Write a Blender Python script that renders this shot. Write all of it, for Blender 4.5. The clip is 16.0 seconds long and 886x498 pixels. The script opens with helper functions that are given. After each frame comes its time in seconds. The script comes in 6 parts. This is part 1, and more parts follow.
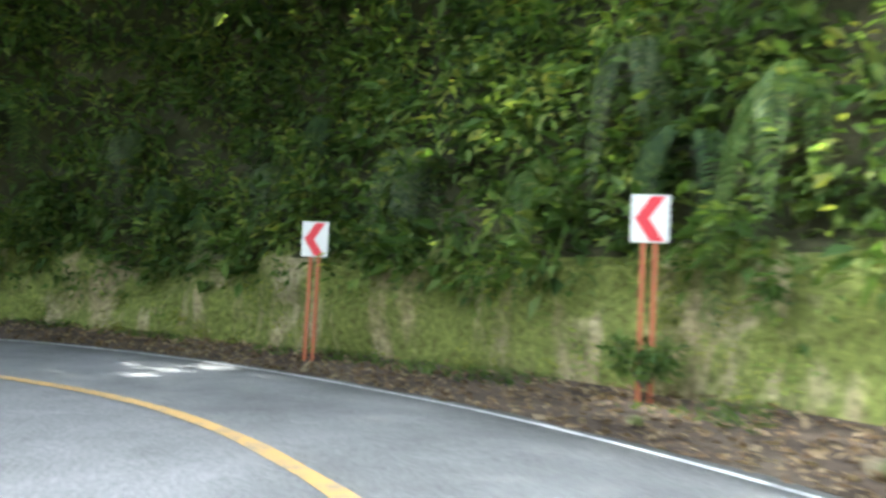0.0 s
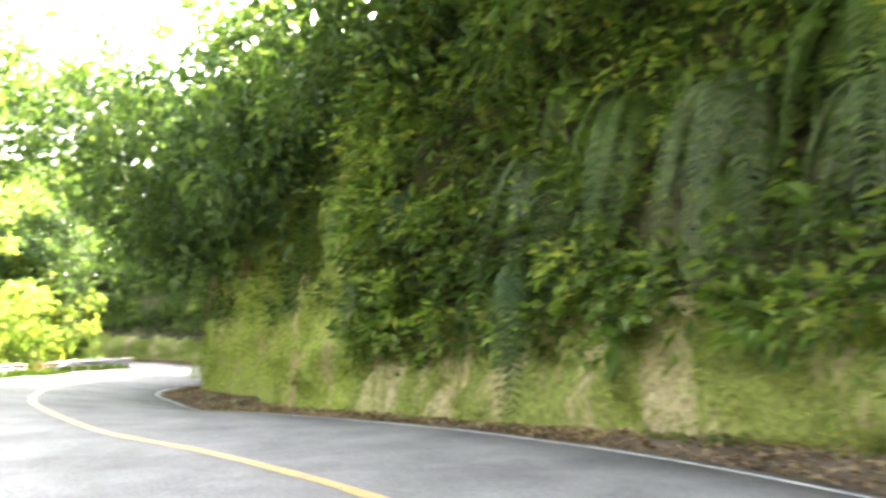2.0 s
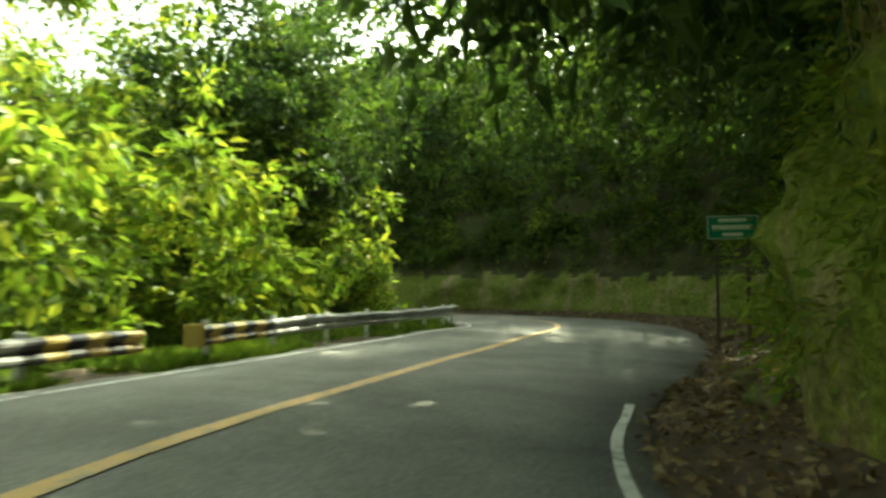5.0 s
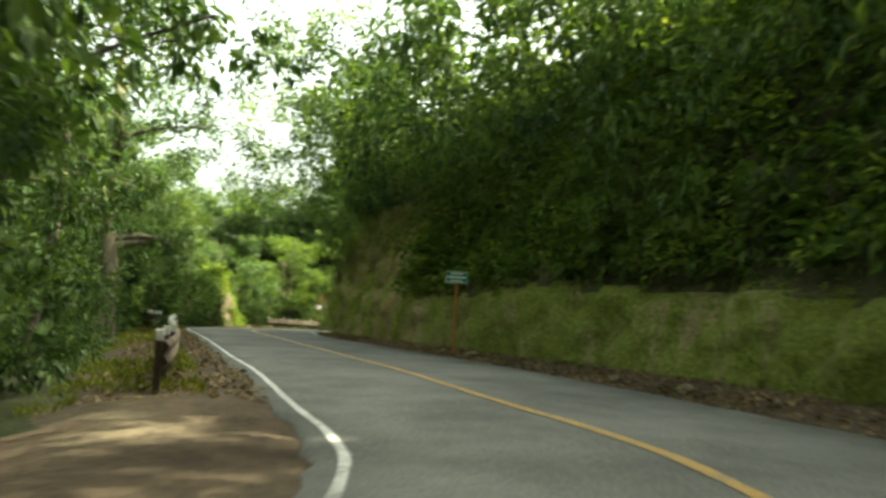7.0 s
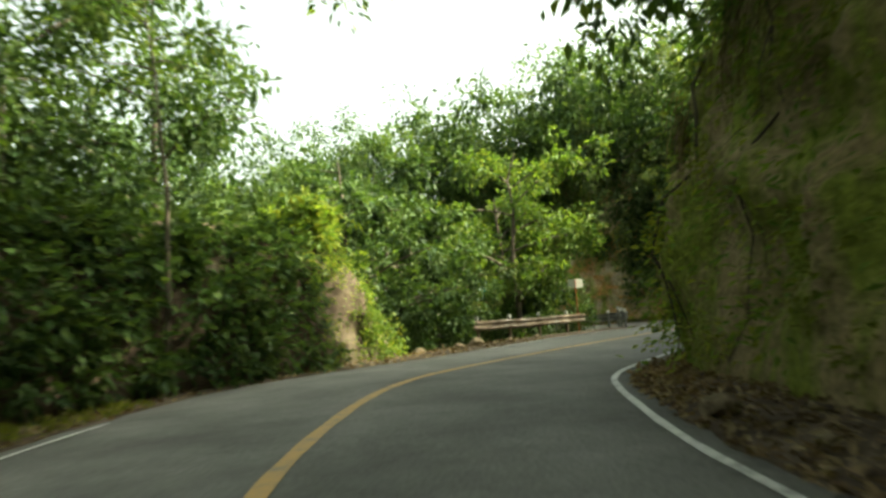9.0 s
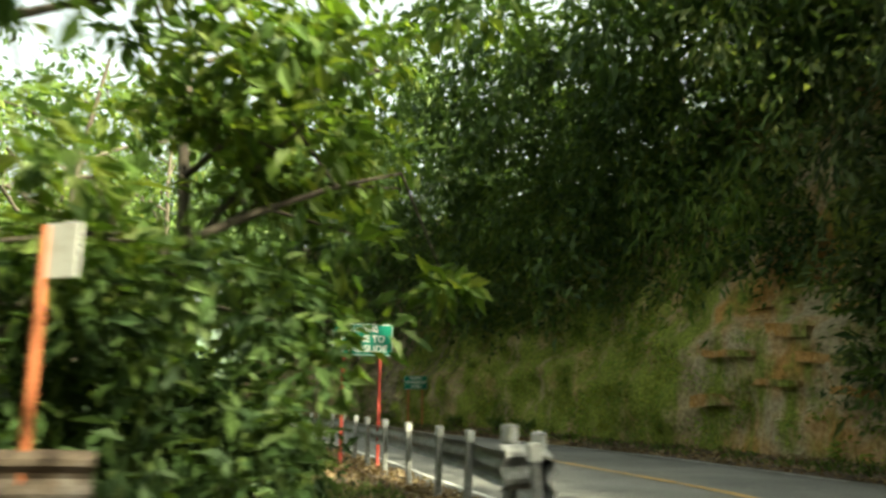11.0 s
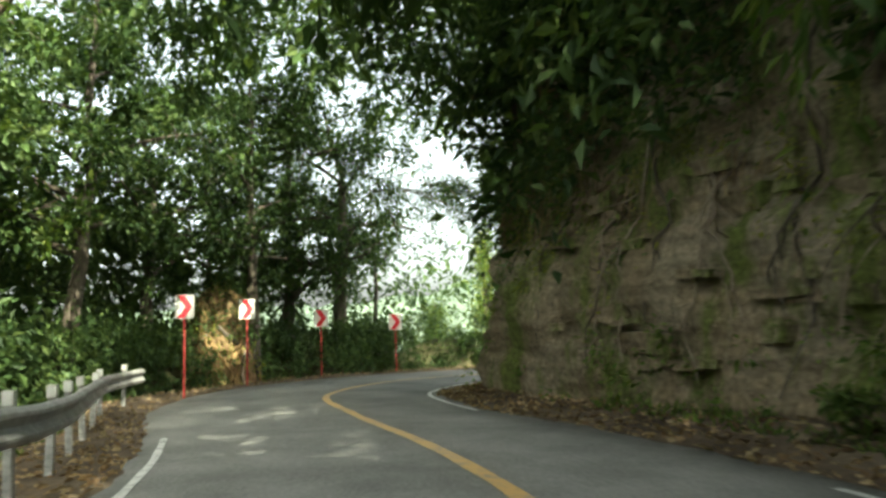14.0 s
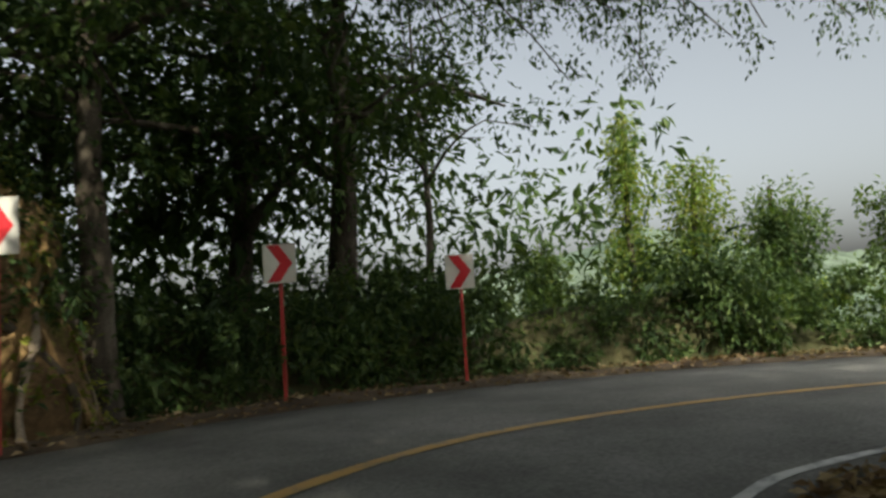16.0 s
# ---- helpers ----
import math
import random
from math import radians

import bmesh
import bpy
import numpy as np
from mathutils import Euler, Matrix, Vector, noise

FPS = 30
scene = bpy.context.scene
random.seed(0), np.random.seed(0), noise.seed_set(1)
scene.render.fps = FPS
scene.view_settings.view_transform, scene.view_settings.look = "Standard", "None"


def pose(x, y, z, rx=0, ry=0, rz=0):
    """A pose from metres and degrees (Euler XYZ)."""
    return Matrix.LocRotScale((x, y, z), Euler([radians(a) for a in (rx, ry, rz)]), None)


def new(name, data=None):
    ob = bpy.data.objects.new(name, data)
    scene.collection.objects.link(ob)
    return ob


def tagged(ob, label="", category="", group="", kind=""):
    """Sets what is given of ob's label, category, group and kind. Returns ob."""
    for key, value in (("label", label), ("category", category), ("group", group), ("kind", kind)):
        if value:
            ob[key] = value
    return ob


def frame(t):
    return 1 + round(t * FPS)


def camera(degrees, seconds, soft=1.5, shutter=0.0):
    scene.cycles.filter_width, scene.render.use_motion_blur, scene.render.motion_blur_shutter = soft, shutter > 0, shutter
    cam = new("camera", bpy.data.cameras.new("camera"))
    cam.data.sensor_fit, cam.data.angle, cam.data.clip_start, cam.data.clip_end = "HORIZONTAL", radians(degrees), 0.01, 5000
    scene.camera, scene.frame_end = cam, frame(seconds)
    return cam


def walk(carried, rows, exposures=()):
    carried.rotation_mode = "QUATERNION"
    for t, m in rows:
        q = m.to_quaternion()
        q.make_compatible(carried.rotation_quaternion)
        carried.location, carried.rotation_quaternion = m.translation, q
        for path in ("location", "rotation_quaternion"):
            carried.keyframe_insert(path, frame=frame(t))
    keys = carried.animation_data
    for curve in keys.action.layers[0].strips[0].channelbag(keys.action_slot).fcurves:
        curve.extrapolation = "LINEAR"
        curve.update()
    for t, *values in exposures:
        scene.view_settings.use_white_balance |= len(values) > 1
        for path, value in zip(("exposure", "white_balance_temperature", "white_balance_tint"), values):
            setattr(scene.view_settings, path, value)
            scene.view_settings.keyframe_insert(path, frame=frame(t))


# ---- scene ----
# ------------------------------------------------------------------ camera
cam = camera(63.1, 16.0, soft=2.8, shutter=0.22)
PATH = [
    (0.00, 0.000, 0.000, 2.176, 3.30, -2.96, -0.20),
    (0.50, -1.787, 4.761, 2.061, 5.22, -4.14, 16.91),
    (1.00, -4.614, 7.845, 1.939, 7.57, -3.47, 40.27),
    (1.50, -7.770, 9.922, 1.778, 8.16, -1.52, 61.51),
    (2.00, -11.716, 11.545, 1.630, 7.73, -2.97, 82.82),
    (2.50, -15.891, 11.412, 1.527, 4.11, -2.68, 100.87),
    (3.00, -20.091, 10.192, 1.386, 4.38, -2.29, 110.46),
    (3.50, -24.652, 8.110, 1.128, 3.29, -1.27, 115.46),
    (4.00, -29.030, 5.780, 0.843, 3.64, -0.58, 115.26),
    (4.50, -33.230, 4.289, 0.620, 3.38, 0.13, 113.34),
    (5.00, -38.111, 3.957, 0.549, 2.92, -0.21, 106.64),
    (5.20, -40.099, 3.966, 0.566, 3.03, -0.38, 103.89),
    (5.70, -45.400, 3.300, 0.575, 2.90, 0.00, 104.00),
    (6.20, -52.500, 2.500, 0.560, 3.60, -1.20, 120.00),
    (6.70, -60.400, 1.200, 0.520, 4.40, -2.40, 138.00),
    (7.00, -65.000, -0.900, 0.490, 4.80, -3.10, 151.00),
    (7.30, -69.000, -5.000, 0.460, 4.65, -3.15, 162.00),
    (7.50, -69.977, -8.714, 0.400, 3.37, -2.19, 163.50),
    (8.00, -72.218, -18.034, 0.291, 3.15, -1.21, 166.82),
    (8.50, -74.209, -27.816, 0.146, 2.23, 0.65, 170.10),
    (9.00, -76.658, -37.348, -0.020, 3.71, 4.61, 169.70),
    (9.50, -79.398, -46.187, -0.202, 4.38, 6.02, 167.10),
    (9.70, -80.600, -49.248, -0.268, 5.82, 7.25, 162.37),
    (11.80, -97.760, -74.854, -1.218, 8.90, -2.63, 212.37),
    (12.00, -96.561, -77.044, -1.316, 8.56, -1.42, 212.62),
    (12.50, -92.966, -82.729, -1.509, 7.89, 0.58, 214.84),
    (13.00, -88.868, -88.421, -1.796, 9.07, 1.86, 219.68),
    (13.50, -84.574, -93.410, -2.141, 7.27, 3.11, 222.58),
    (14.00, -80.136, -97.844, -2.397, 6.36, 1.94, 227.03),
    (14.50, -75.941, -101.740, -2.537, 6.71, 1.75, 233.34),
    (15.00, -71.897, -104.882, -2.696, 6.90, 2.11, 234.07),
    (15.50, -68.338, -107.660, -2.813, 6.55, 1.83, 234.31),
    (16.00, -66.117, -110.055, -2.872, 5.27, 3.79, 234.58),
]
EXPOSURES = [(t, e, k, g) for t, e, k, g in ((0.0, 3.75, 5500, 7), (0.5, 4.8, 5900, 6), (1.0, 5.7, 6200, 13), (1.5, 5.95, 6300, 19), (2.0, 5.55, 6300, 18), (2.8, 3.0, 7600, -8), (3.5, 2.55, 7900, -14), (4.0, 2.5, 7900, -16), (5.0, 3.05, 7500, -19), (7.3, 2.95, 7500, -10), (8.5, 2.75, 7500, -12), (9.6, 2.3, 7700, -12), (11.8, 2.85, 7400, -8), (13.0, 2.95, 7000, -6), (13.5, 3.05, 6900, -5), (14.0, 2.65, 6800, -5), (15.0, 1.75, 6700, 0), (15.5, 1.25, 6700, 2), (16.0, 1.05, 6700, 4))]
walk(cam, [(t, pose(x, y, z, 90 + p, r, a)) for t, x, y, z, p, r, a in PATH], EXPOSURES)

# ------------------------------------------------------------------ sky and sun
SUN_ELEV, SUN_AZ = 38.0, (-0.96, 0.28)      # the sun stands over the hillside
world = bpy.data.worlds.new("sky")
scene.world = world
world.use_nodes = True
wn = world.node_tree.nodes
sky = wn.new("ShaderNodeTexSky")
sky.sky_type, sky.sun_disc = "NISHITA", False
sky.sun_elevation = radians(SUN_ELEV)
sky.sun_rotation = math.atan2(SUN_AZ[0], SUN_AZ[1])
sky.air_density, sky.dust_density, sky.ozone_density = 0.8, 7.0, 0.6
wn["Background"].inputs["Strength"].default_value = 0.125
grey = wn.new("ShaderNodeRGBToBW")          # thin bright cloud takes most of the blue out of the sky
haze = wn.new("ShaderNodeMix")
haze.data_type = "RGBA"
haze.inputs[0].default_value = 0.65
cloud = wn.new("ShaderNodeMath")
cloud.operation = "MULTIPLY"
cloud.inputs[1].default_value = 1.35
for a, c in ((sky.outputs[0], grey.inputs[0]), (grey.outputs[0], cloud.inputs[0]), (sky.outputs[0], haze.inputs[6]), (cloud.outputs[0], haze.inputs[7]), (haze.outputs[2], wn["Background"].inputs[0])):
    world.node_tree.links.new(a, c)
lamp = bpy.data.lights.new("sun", "SUN")
lamp.energy, lamp.angle, lamp.color = 3.8, radians(0.6), (1.0, 0.93, 0.8)
sun = new("sun", lamp)
sa = Vector((*SUN_AZ, 0)).normalized() * math.cos(radians(SUN_ELEV)) + Vector((0, 0, math.sin(radians(SUN_ELEV))))
sun.matrix_world = Matrix.Translation((0, 0, 60)) @ sa.to_track_quat("Z", "Y").to_matrix().to_4x4()


# ------------------------------------------------------------------ materials
def nodes_of(name, rough=0.8, metal=0.0, spec=0.4):
    m = bpy.data.materials.new(name)
    m.use_nodes = True
    n, l = m.node_tree.nodes, m.node_tree.links
    b = n["Principled BSDF"]
    b.inputs["Roughness"].default_value, b.inputs["Metallic"].default_value = rough, metal
    b.inputs["Specular IOR Level"].default_value = spec
    return m, n, l, b


def noise_node(n, l, scale, detail=6.0, rough=0.6, stretch=None):
    tc = n.new("ShaderNodeTexCoord")
    t = n.new("ShaderNodeTexNoise")
    t.inputs["Scale"].default_value, t.inputs["Detail"].default_value, t.inputs["Roughness"].default_value = scale, detail, rough
    if stretch:
        mp = n.new("ShaderNodeMapping")
        mp.inputs["Scale"].default_value = stretch
        l.new(tc.outputs["Object"], mp.inputs[0])
        l.new(mp.outputs[0], t.inputs[0])
    else:
        l.new(tc.outputs["Object"], t.inputs[0])
    return t.outputs["Fac"]


def ramp(n, l, fac, stops):
    r = n.new("ShaderNodeValToRGB")
    e = r.color_ramp.elements
    while len(e) < len(stops):
        e.new(0.5)
    for k, (p, c) in zip(e, stops):
        k.position, k.color = p, (*c, 1)
    l.new(fac, r.inputs[0])
    return r.outputs[0]


def mix(n, l, fac, a, b, mode="MIX"):
    m = n.new("ShaderNodeMix")
    m.data_type, m.blend_type = "RGBA", mode
    for sock, v in ((m.inputs[0], fac), (m.inputs[6], a), (m.inputs[7], b)):
        if isinstance(v, (int, float)):
            sock.default_value = v
        elif isinstance(v, tuple):
            sock.default_value = (*v, 1)
        else:
            l.new(v, sock)
    return m.outputs[2]


def bump(n, l, b, height, strength=0.4, dist=0.03):
    k = n.new("ShaderNodeBump")
    k.inputs["Strength"].default_value, k.inputs["Distance"].default_value = strength, dist
    l.new(height, k.inputs["Height"])
    l.new(k.outputs[0], b.inputs["Normal"])


def two_scale(name, dark, mid, light, coarse, fine, rough=0.9, bmp=0.5, dist=0.03, stretch=None):
    m, n, l, b = nodes_of(name, rough, 0.0, 0.15)
    a = noise_node(n, l, coarse, 8, 0.65, stretch)
    f = noise_node(n, l, fine, 6, 0.6)
    col = ramp(n, l, a, [(0.3, dark), (0.5, mid), (0.68, light)])
    col = mix(n, l, 0.55, col, ramp(n, l, f, [(0.3, (0.35, 0.35, 0.35)), (0.7, (1.5, 1.5, 1.5))]), "MULTIPLY")
    l.new(col, b.inputs["Base Color"])
    bump(n, l, b, f, bmp, dist)
    return m


def leaf_material(name, colours, translucent=0.45, rough=0.55):
    """Thin leaves: reflect and let light through, each leaf with its own tone."""
    m, n, l, b = nodes_of(name, rough, 0.0, 0.2)
    g = n.new("ShaderNodeNewGeometry")
    step = 1.0 / (len(colours) - 1)
    col = ramp(n, l, g.outputs["Random Per Island"], [(i * step, c) for i, c in enumerate(colours)])
    big = noise_node(n, l, 0.35, 3, 0.5)
    col = mix(n, l, 0.7, col, ramp(n, l, big, [(0.35, (0.55, 0.6, 0.55)), (0.65, (1.3, 1.25, 1.1))]), "MULTIPLY")
    l.new(col, b.inputs["Base Color"])
    t = n.new("ShaderNodeBsdfTranslucent")
    warm = mix(n, l, 1.0, col, (1.5, 1.5, 0.6), "MULTIPLY")
    l.new(warm, t.inputs[0])
    s = n.new("ShaderNodeMixShader")
    s.inputs[0].default_value = translucent
    l.new(b.outputs[0], s.inputs[1])
    l.new(t.outputs[0], s.inputs[2])
    l.new(s.outputs[0], n["Material Output"].inputs[0])
    return m


def paint(name, colour, worn, amount=0.5, rough=0.6, scale=9.0):
    m, n, l, b = nodes_of(name, rough)
    f = noise_node(n, l, scale, 8, 0.7)
    l.new(ramp(n, l, f, [(amount - 0.12, worn), (amount + 0.02, colour)]), b.inputs["Base Color"])
    return m


M_ROAD = two_scale("road_concrete", (0.10, 0.10, 0.095), (0.15, 0.15, 0.14), (0.20, 0.197, 0.187), 0.5, 22.0, 0.9, 0.25, 0.01)
M_YELLOW = paint("road_paint_yellow", (0.44, 0.27, 0.085), (0.22, 0.185, 0.13), 0.49, 0.6, 5.0)
M_WHITE = paint("road_paint_white", (0.50, 0.50, 0.48), (0.21, 0.21, 0.20), 0.50, 0.6, 4.0)
M_SOIL = two_scale("soil", (0.035, 0.025, 0.018), (0.075, 0.055, 0.038), (0.12, 0.095, 0.065), 0.7, 9.0, 0.95, 0.7, 0.05)
M_GROUND = two_scale("ground_cover", (0.02, 0.03, 0.012), (0.045, 0.05, 0.022), (0.08, 0.075, 0.04), 0.4, 7.0, 0.95, 0.8, 0.08)
# dark slope earth; the shade between the plants is in its colour
M_SLOPE = two_scale("dark_shaded_slope", (0.025, 0.03, 0.012), (0.055, 0.055, 0.025), (0.10, 0.09, 0.045), 0.6, 7.0, 0.95, 0.8, 0.08)
M_BARK = two_scale("bark", (0.035, 0.028, 0.02), (0.08, 0.066, 0.05), (0.16, 0.14, 0.11), 2.5, 25.0, 0.9, 0.8, 0.03, (1, 1, 0.25))
M_PALEBARK = two_scale("pale_bark", (0.12, 0.09, 0.065), (0.215, 0.17, 0.125), (0.31, 0.26, 0.20), 1.8, 18.0, 0.85, 0.6, 0.02, (1, 1, 0.3))
M_ROOTBARK = two_scale("tan_root_bark", (0.11, 0.065, 0.03), (0.21, 0.135, 0.06), (0.33, 0.23, 0.11), 2.0, 18.0, 0.9, 0.7, 0.03)
M_STEEL = two_scale("galvanised_steel", (0.12, 0.12, 0.11), (0.22, 0.22, 0.21), (0.33, 0.33, 0.32), 1.5, 12.0, 0.45, 0.1, 0.004)
M_RUSTY = two_scale("rusty_steel", (0.05, 0.035, 0.025), (0.10, 0.075, 0.055), (0.19, 0.17, 0.15), 2.0, 14.0, 0.8, 0.2, 0.004)
M_POSTWHITE = paint("post_white", (0.40, 0.40, 0.37), (0.16, 0.15, 0.13), 0.46, 0.7, 6.0)
M_SIGNGREEN = paint("sign_green", (0.0, 0.16, 0.10), (0.02, 0.14, 0.10), 0.35, 0.4, 7.0)
M_SIGNWHITE = paint("sign_white", (0.58, 0.57, 0.52), (0.46, 0.44, 0.38), 0.45, 0.4, 7.0)
M_SIGNRED = paint("sign_red", (0.50, 0.02, 0.03), (0.40, 0.06, 0.06), 0.36, 0.4, 7.0)
M_POSTRED = paint("post_red_oxide", (0.33, 0.095, 0.035), (0.22, 0.08, 0.04), 0.4, 0.6, 8.0)
M_POSTDARK = paint("post_dark_red", (0.26, 0.025, 0.02), (0.16, 0.03, 0.025), 0.4, 0.6, 8.0)
M_POSTSCARLET = paint("post_scarlet", (0.34, 0.045, 0.03), (0.22, 0.04, 0.03), 0.4, 0.6, 8.0)
M_HAZARDY = paint("hazard_yellow", (0.36, 0.255, 0.06), (0.24, 0.20, 0.1), 0.4, 0.6, 6.0)
M_BLACK = paint("hazard_black", (0.02, 0.02, 0.02), (0.06, 0.055, 0.05), 0.4, 0.6, 6.0)


def bank_material(name, earth, rockc, moss, mossiness, strata=False):
    m, n, l, b = nodes_of(name, 0.95, 0.0, 0.15)
    a = noise_node(n, l, 0.5, 8, 0.65)
    st = noise_node(n, l, 1.1, 7, 0.65, (1, 1, 0.22))
    f = noise_node(n, l, 8.0, 8, 0.65)
    base = mix(n, l, ramp(n, l, a, [(0.42, (0, 0, 0)), (0.58, (1, 1, 1))]), earth, rockc)
    if strata:
        lay = noise_node(n, l, 1.6, 6, 0.6, (0.25, 0.25, 2.6))
        base = mix(n, l, 0.45, base, ramp(n, l, lay, [(0.36, (0.25, 0.23, 0.2)), (0.5, (1.0, 1.0, 1.0)), (0.66, (1.5, 1.45, 1.35))]), "MULTIPLY")
    base = mix(n, l, 0.75, base, ramp(n, l, f, [(0.3, (0.35, 0.35, 0.33)), (0.7, (1.5, 1.45, 1.4))]), "MULTIPLY")
    mcol = ramp(n, l, f, [(0.3, tuple(v * 0.4 for v in moss)), (0.55, moss), (0.75, tuple(v * 1.7 for v in moss))])
    col = mix(n, l, ramp(n, l, st, [(0.62 - mossiness * 0.4, (0, 0, 0)), (0.74 - mossiness * 0.4, (1, 1, 1))]), base, mcol)
    l.new(col, b.inputs["Base Color"])
    bump(n, l, b, f, 0.9, 0.12)
    return m


M_BANK1 = bank_material("mossy_earth", (0.30, 0.25, 0.13), (0.36, 0.31, 0.18), (0.17, 0.19, 0.045), 0.58)
M_BANK2 = bank_material("moss_grown_earth", (0.22, 0.19, 0.09), (0.27, 0.23, 0.13), (0.16, 0.19, 0.04), 0.6)
M_CLIFF = bank_material("damp_mossy_cliff", (0.22, 0.175, 0.085), (0.27, 0.22, 0.12), (0.17, 0.20, 0.035), 0.64)
M_ROOTCLIFF = bank_material("root_hung_tan_cliff", (0.24, 0.185, 0.095), (0.30, 0.24, 0.14), (0.19, 0.22, 0.04), 0.46)
M_ROCK = bank_material("layered_tan_rock", (0.19, 0.15, 0.10), (0.25, 0.21, 0.155), (0.12, 0.14, 0.04), 0.36, True)
M_ROOTSOIL = bank_material("brown_root_soil", (0.14, 0.09, 0.045), (0.20, 0.145, 0.08), (0.13, 0.13, 0.03), 0.35)
M_RUST = bank_material("mossy_tan_earth", (0.30, 0.22, 0.10), (0.30, 0.25, 0.15), (0.18, 0.21, 0.04), 0.58)
M_ORANGE = bank_material("orange_earth", (0.36, 0.20, 0.07), (0.32, 0.27, 0.18), (0.16, 0.19, 0.035), 0.38)

L_MID = leaf_material("leaf_mid_green", [(0.040, 0.075, 0.020), (0.069, 0.12, 0.028), (0.098, 0.15, 0.039), (0.138, 0.17, 0.049)])
# dark leaves; shaded plants use them too, with the shade in the colour
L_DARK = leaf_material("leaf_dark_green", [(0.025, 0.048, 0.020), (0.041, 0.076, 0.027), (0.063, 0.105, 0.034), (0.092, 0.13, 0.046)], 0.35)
# yellow-green leaves; sunlit plants use them too, with the sunlight in the colour
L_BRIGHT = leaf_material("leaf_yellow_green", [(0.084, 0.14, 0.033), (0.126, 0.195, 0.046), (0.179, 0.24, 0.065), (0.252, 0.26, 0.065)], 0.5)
L_MOSS = leaf_material("moss_tuft", [(0.10, 0.12, 0.02), (0.16, 0.19, 0.03), (0.22, 0.23, 0.045), (0.12, 0.13, 0.035)], 0.3, 0.8)
L_GREY = leaf_material("leaf_grey_green", [(0.045, 0.07, 0.031), (0.067, 0.10, 0.044), (0.101, 0.13, 0.058), (0.134, 0.15, 0.078)], 0.4)
L_DRY = leaf_material("dry_leaf", [(0.07, 0.045, 0.025), (0.13, 0.085, 0.05), (0.20, 0.145, 0.09), (0.28, 0.22, 0.15)], 0.2, 0.8)

# ------------------------------------------------------------------ the road's line
LINE = [(1.1, -19.7), (2.3, -14.0), (2.6, -8.2), (2.1, -2.4), (0.5, 3.2), (-2.6, 8.1), (-7.1, 11.6), (-12.6, 13.6), (-18.3, 12.7), (-23.4, 9.9), (-27.9, 6.3), (-32.8, 3.1), (-38.5, 1.9), (-44.2, 1.2), (-50.1, 1.0), (-55.9, 1.1), (-61.7, 1.0), (-67.1, -0.8), (-70.5, -5.4), (-71.7, -11.1), (-72.6, -16.9), (-73.2, -22.6), (-73.9, -28.4), (-74.7, -34.2), (-75.5, -40.0), (-76.6, -45.7), (-78.5, -51.1), (-82.1, -55.7), (-86.3, -59.7), (-90.6, -63.6), (-94.8, -67.7), (-97.4, -72.7), (-95.2, -78.0), (-92.2, -83.0), (-89.1, -88.0), (-85.8, -92.8), (-82.1, -97.3), (-77.7, -101.1), (-72.8, -104.1), (-67.5, -106.5), (-62.4, -109.4), (-59.7, -114.4), (-60.8, -120.0), (-64.4, -124.6), (-69.7, -126.7), (-75.5, -127.6), (-81.2, -128.4), (-87.0, -129.3)]
GRADE = [(0, 1.20), (15, 0.92), (30, 0.60), (45, 0.16), (60, -0.53), (75, -0.78), (90, -0.82), (105, -0.91), (120, -1.09), (135, -1.33), (150, -1.61), (165, -1.94), (180, -2.47), (195, -3.01), (210, -3.70), (225, -4.11), (240, -4.20), (255, -4.27), (270, -4.36)]


def catmull(pts, m=24):
    p = np.array(pts, float)
    q = np.vstack([2 * p[0] - p[1], p, 2 * p[-1] - p[-2]])
    out = []
    for i in range(1, len(q) - 2):
        a, b, c, d = q[i - 1:i + 3]
        for k in range(m):
            t = k / m
            out.append(0.5 * (2 * b + (c - a) * t + (2 * a - 5 * b + 4 * c - d) * t * t + (3 * b - a - 3 * c + d) * t ** 3))
    out.append(p[-1])
    return np.array(out)


_c = catmull(LINE)
_l = np.r_[0, np.cumsum(np.linalg.norm(np.diff(_c, axis=0), axis=1))]
RS = np.arange(0, _l[-1], 0.25)
RXY = np.stack([np.interp(RS, _l, _c[:, 0]), np.interp(RS, _l, _c[:, 1])], 1)
RT = np.gradient(RXY, axis=0)
RT /= np.linalg.norm(RT, axis=1)[:, None]
RN = np.stack([-RT[:, 1], RT[:, 0]], 1)
RZ = np.interp(RS, [g[0] for g in GRADE], [g[1] for g in GRADE])
RZ = np.convolve(np.pad(RZ, 20, mode="edge"), np.ones(41) / 41, "valid")
RLEN = RS[-1]


def on(c, d, h=0.0):
    """World places for distance c along the road, d to the left of its middle line, h above it (arrays or numbers)."""
    c = np.asarray(c, float)
    x = np.interp(c, RS, RXY[:, 0]) + np.interp(c, RS, RN[:, 0]) * d
    y = np.interp(c, RS, RXY[:, 1]) + np.interp(c, RS, RN[:, 1]) * d
    return np.stack(np.broadcast_arrays(x, y, np.interp(c, RS, RZ) + h), -1)


def heading(c):
    """The road's direction at c, as a turn about z in degrees (0 looks along +y)."""
    return math.degrees(math.atan2(-np.interp(c, RS, RT[:, 0]), np.interp(c, RS, RT[:, 1])))


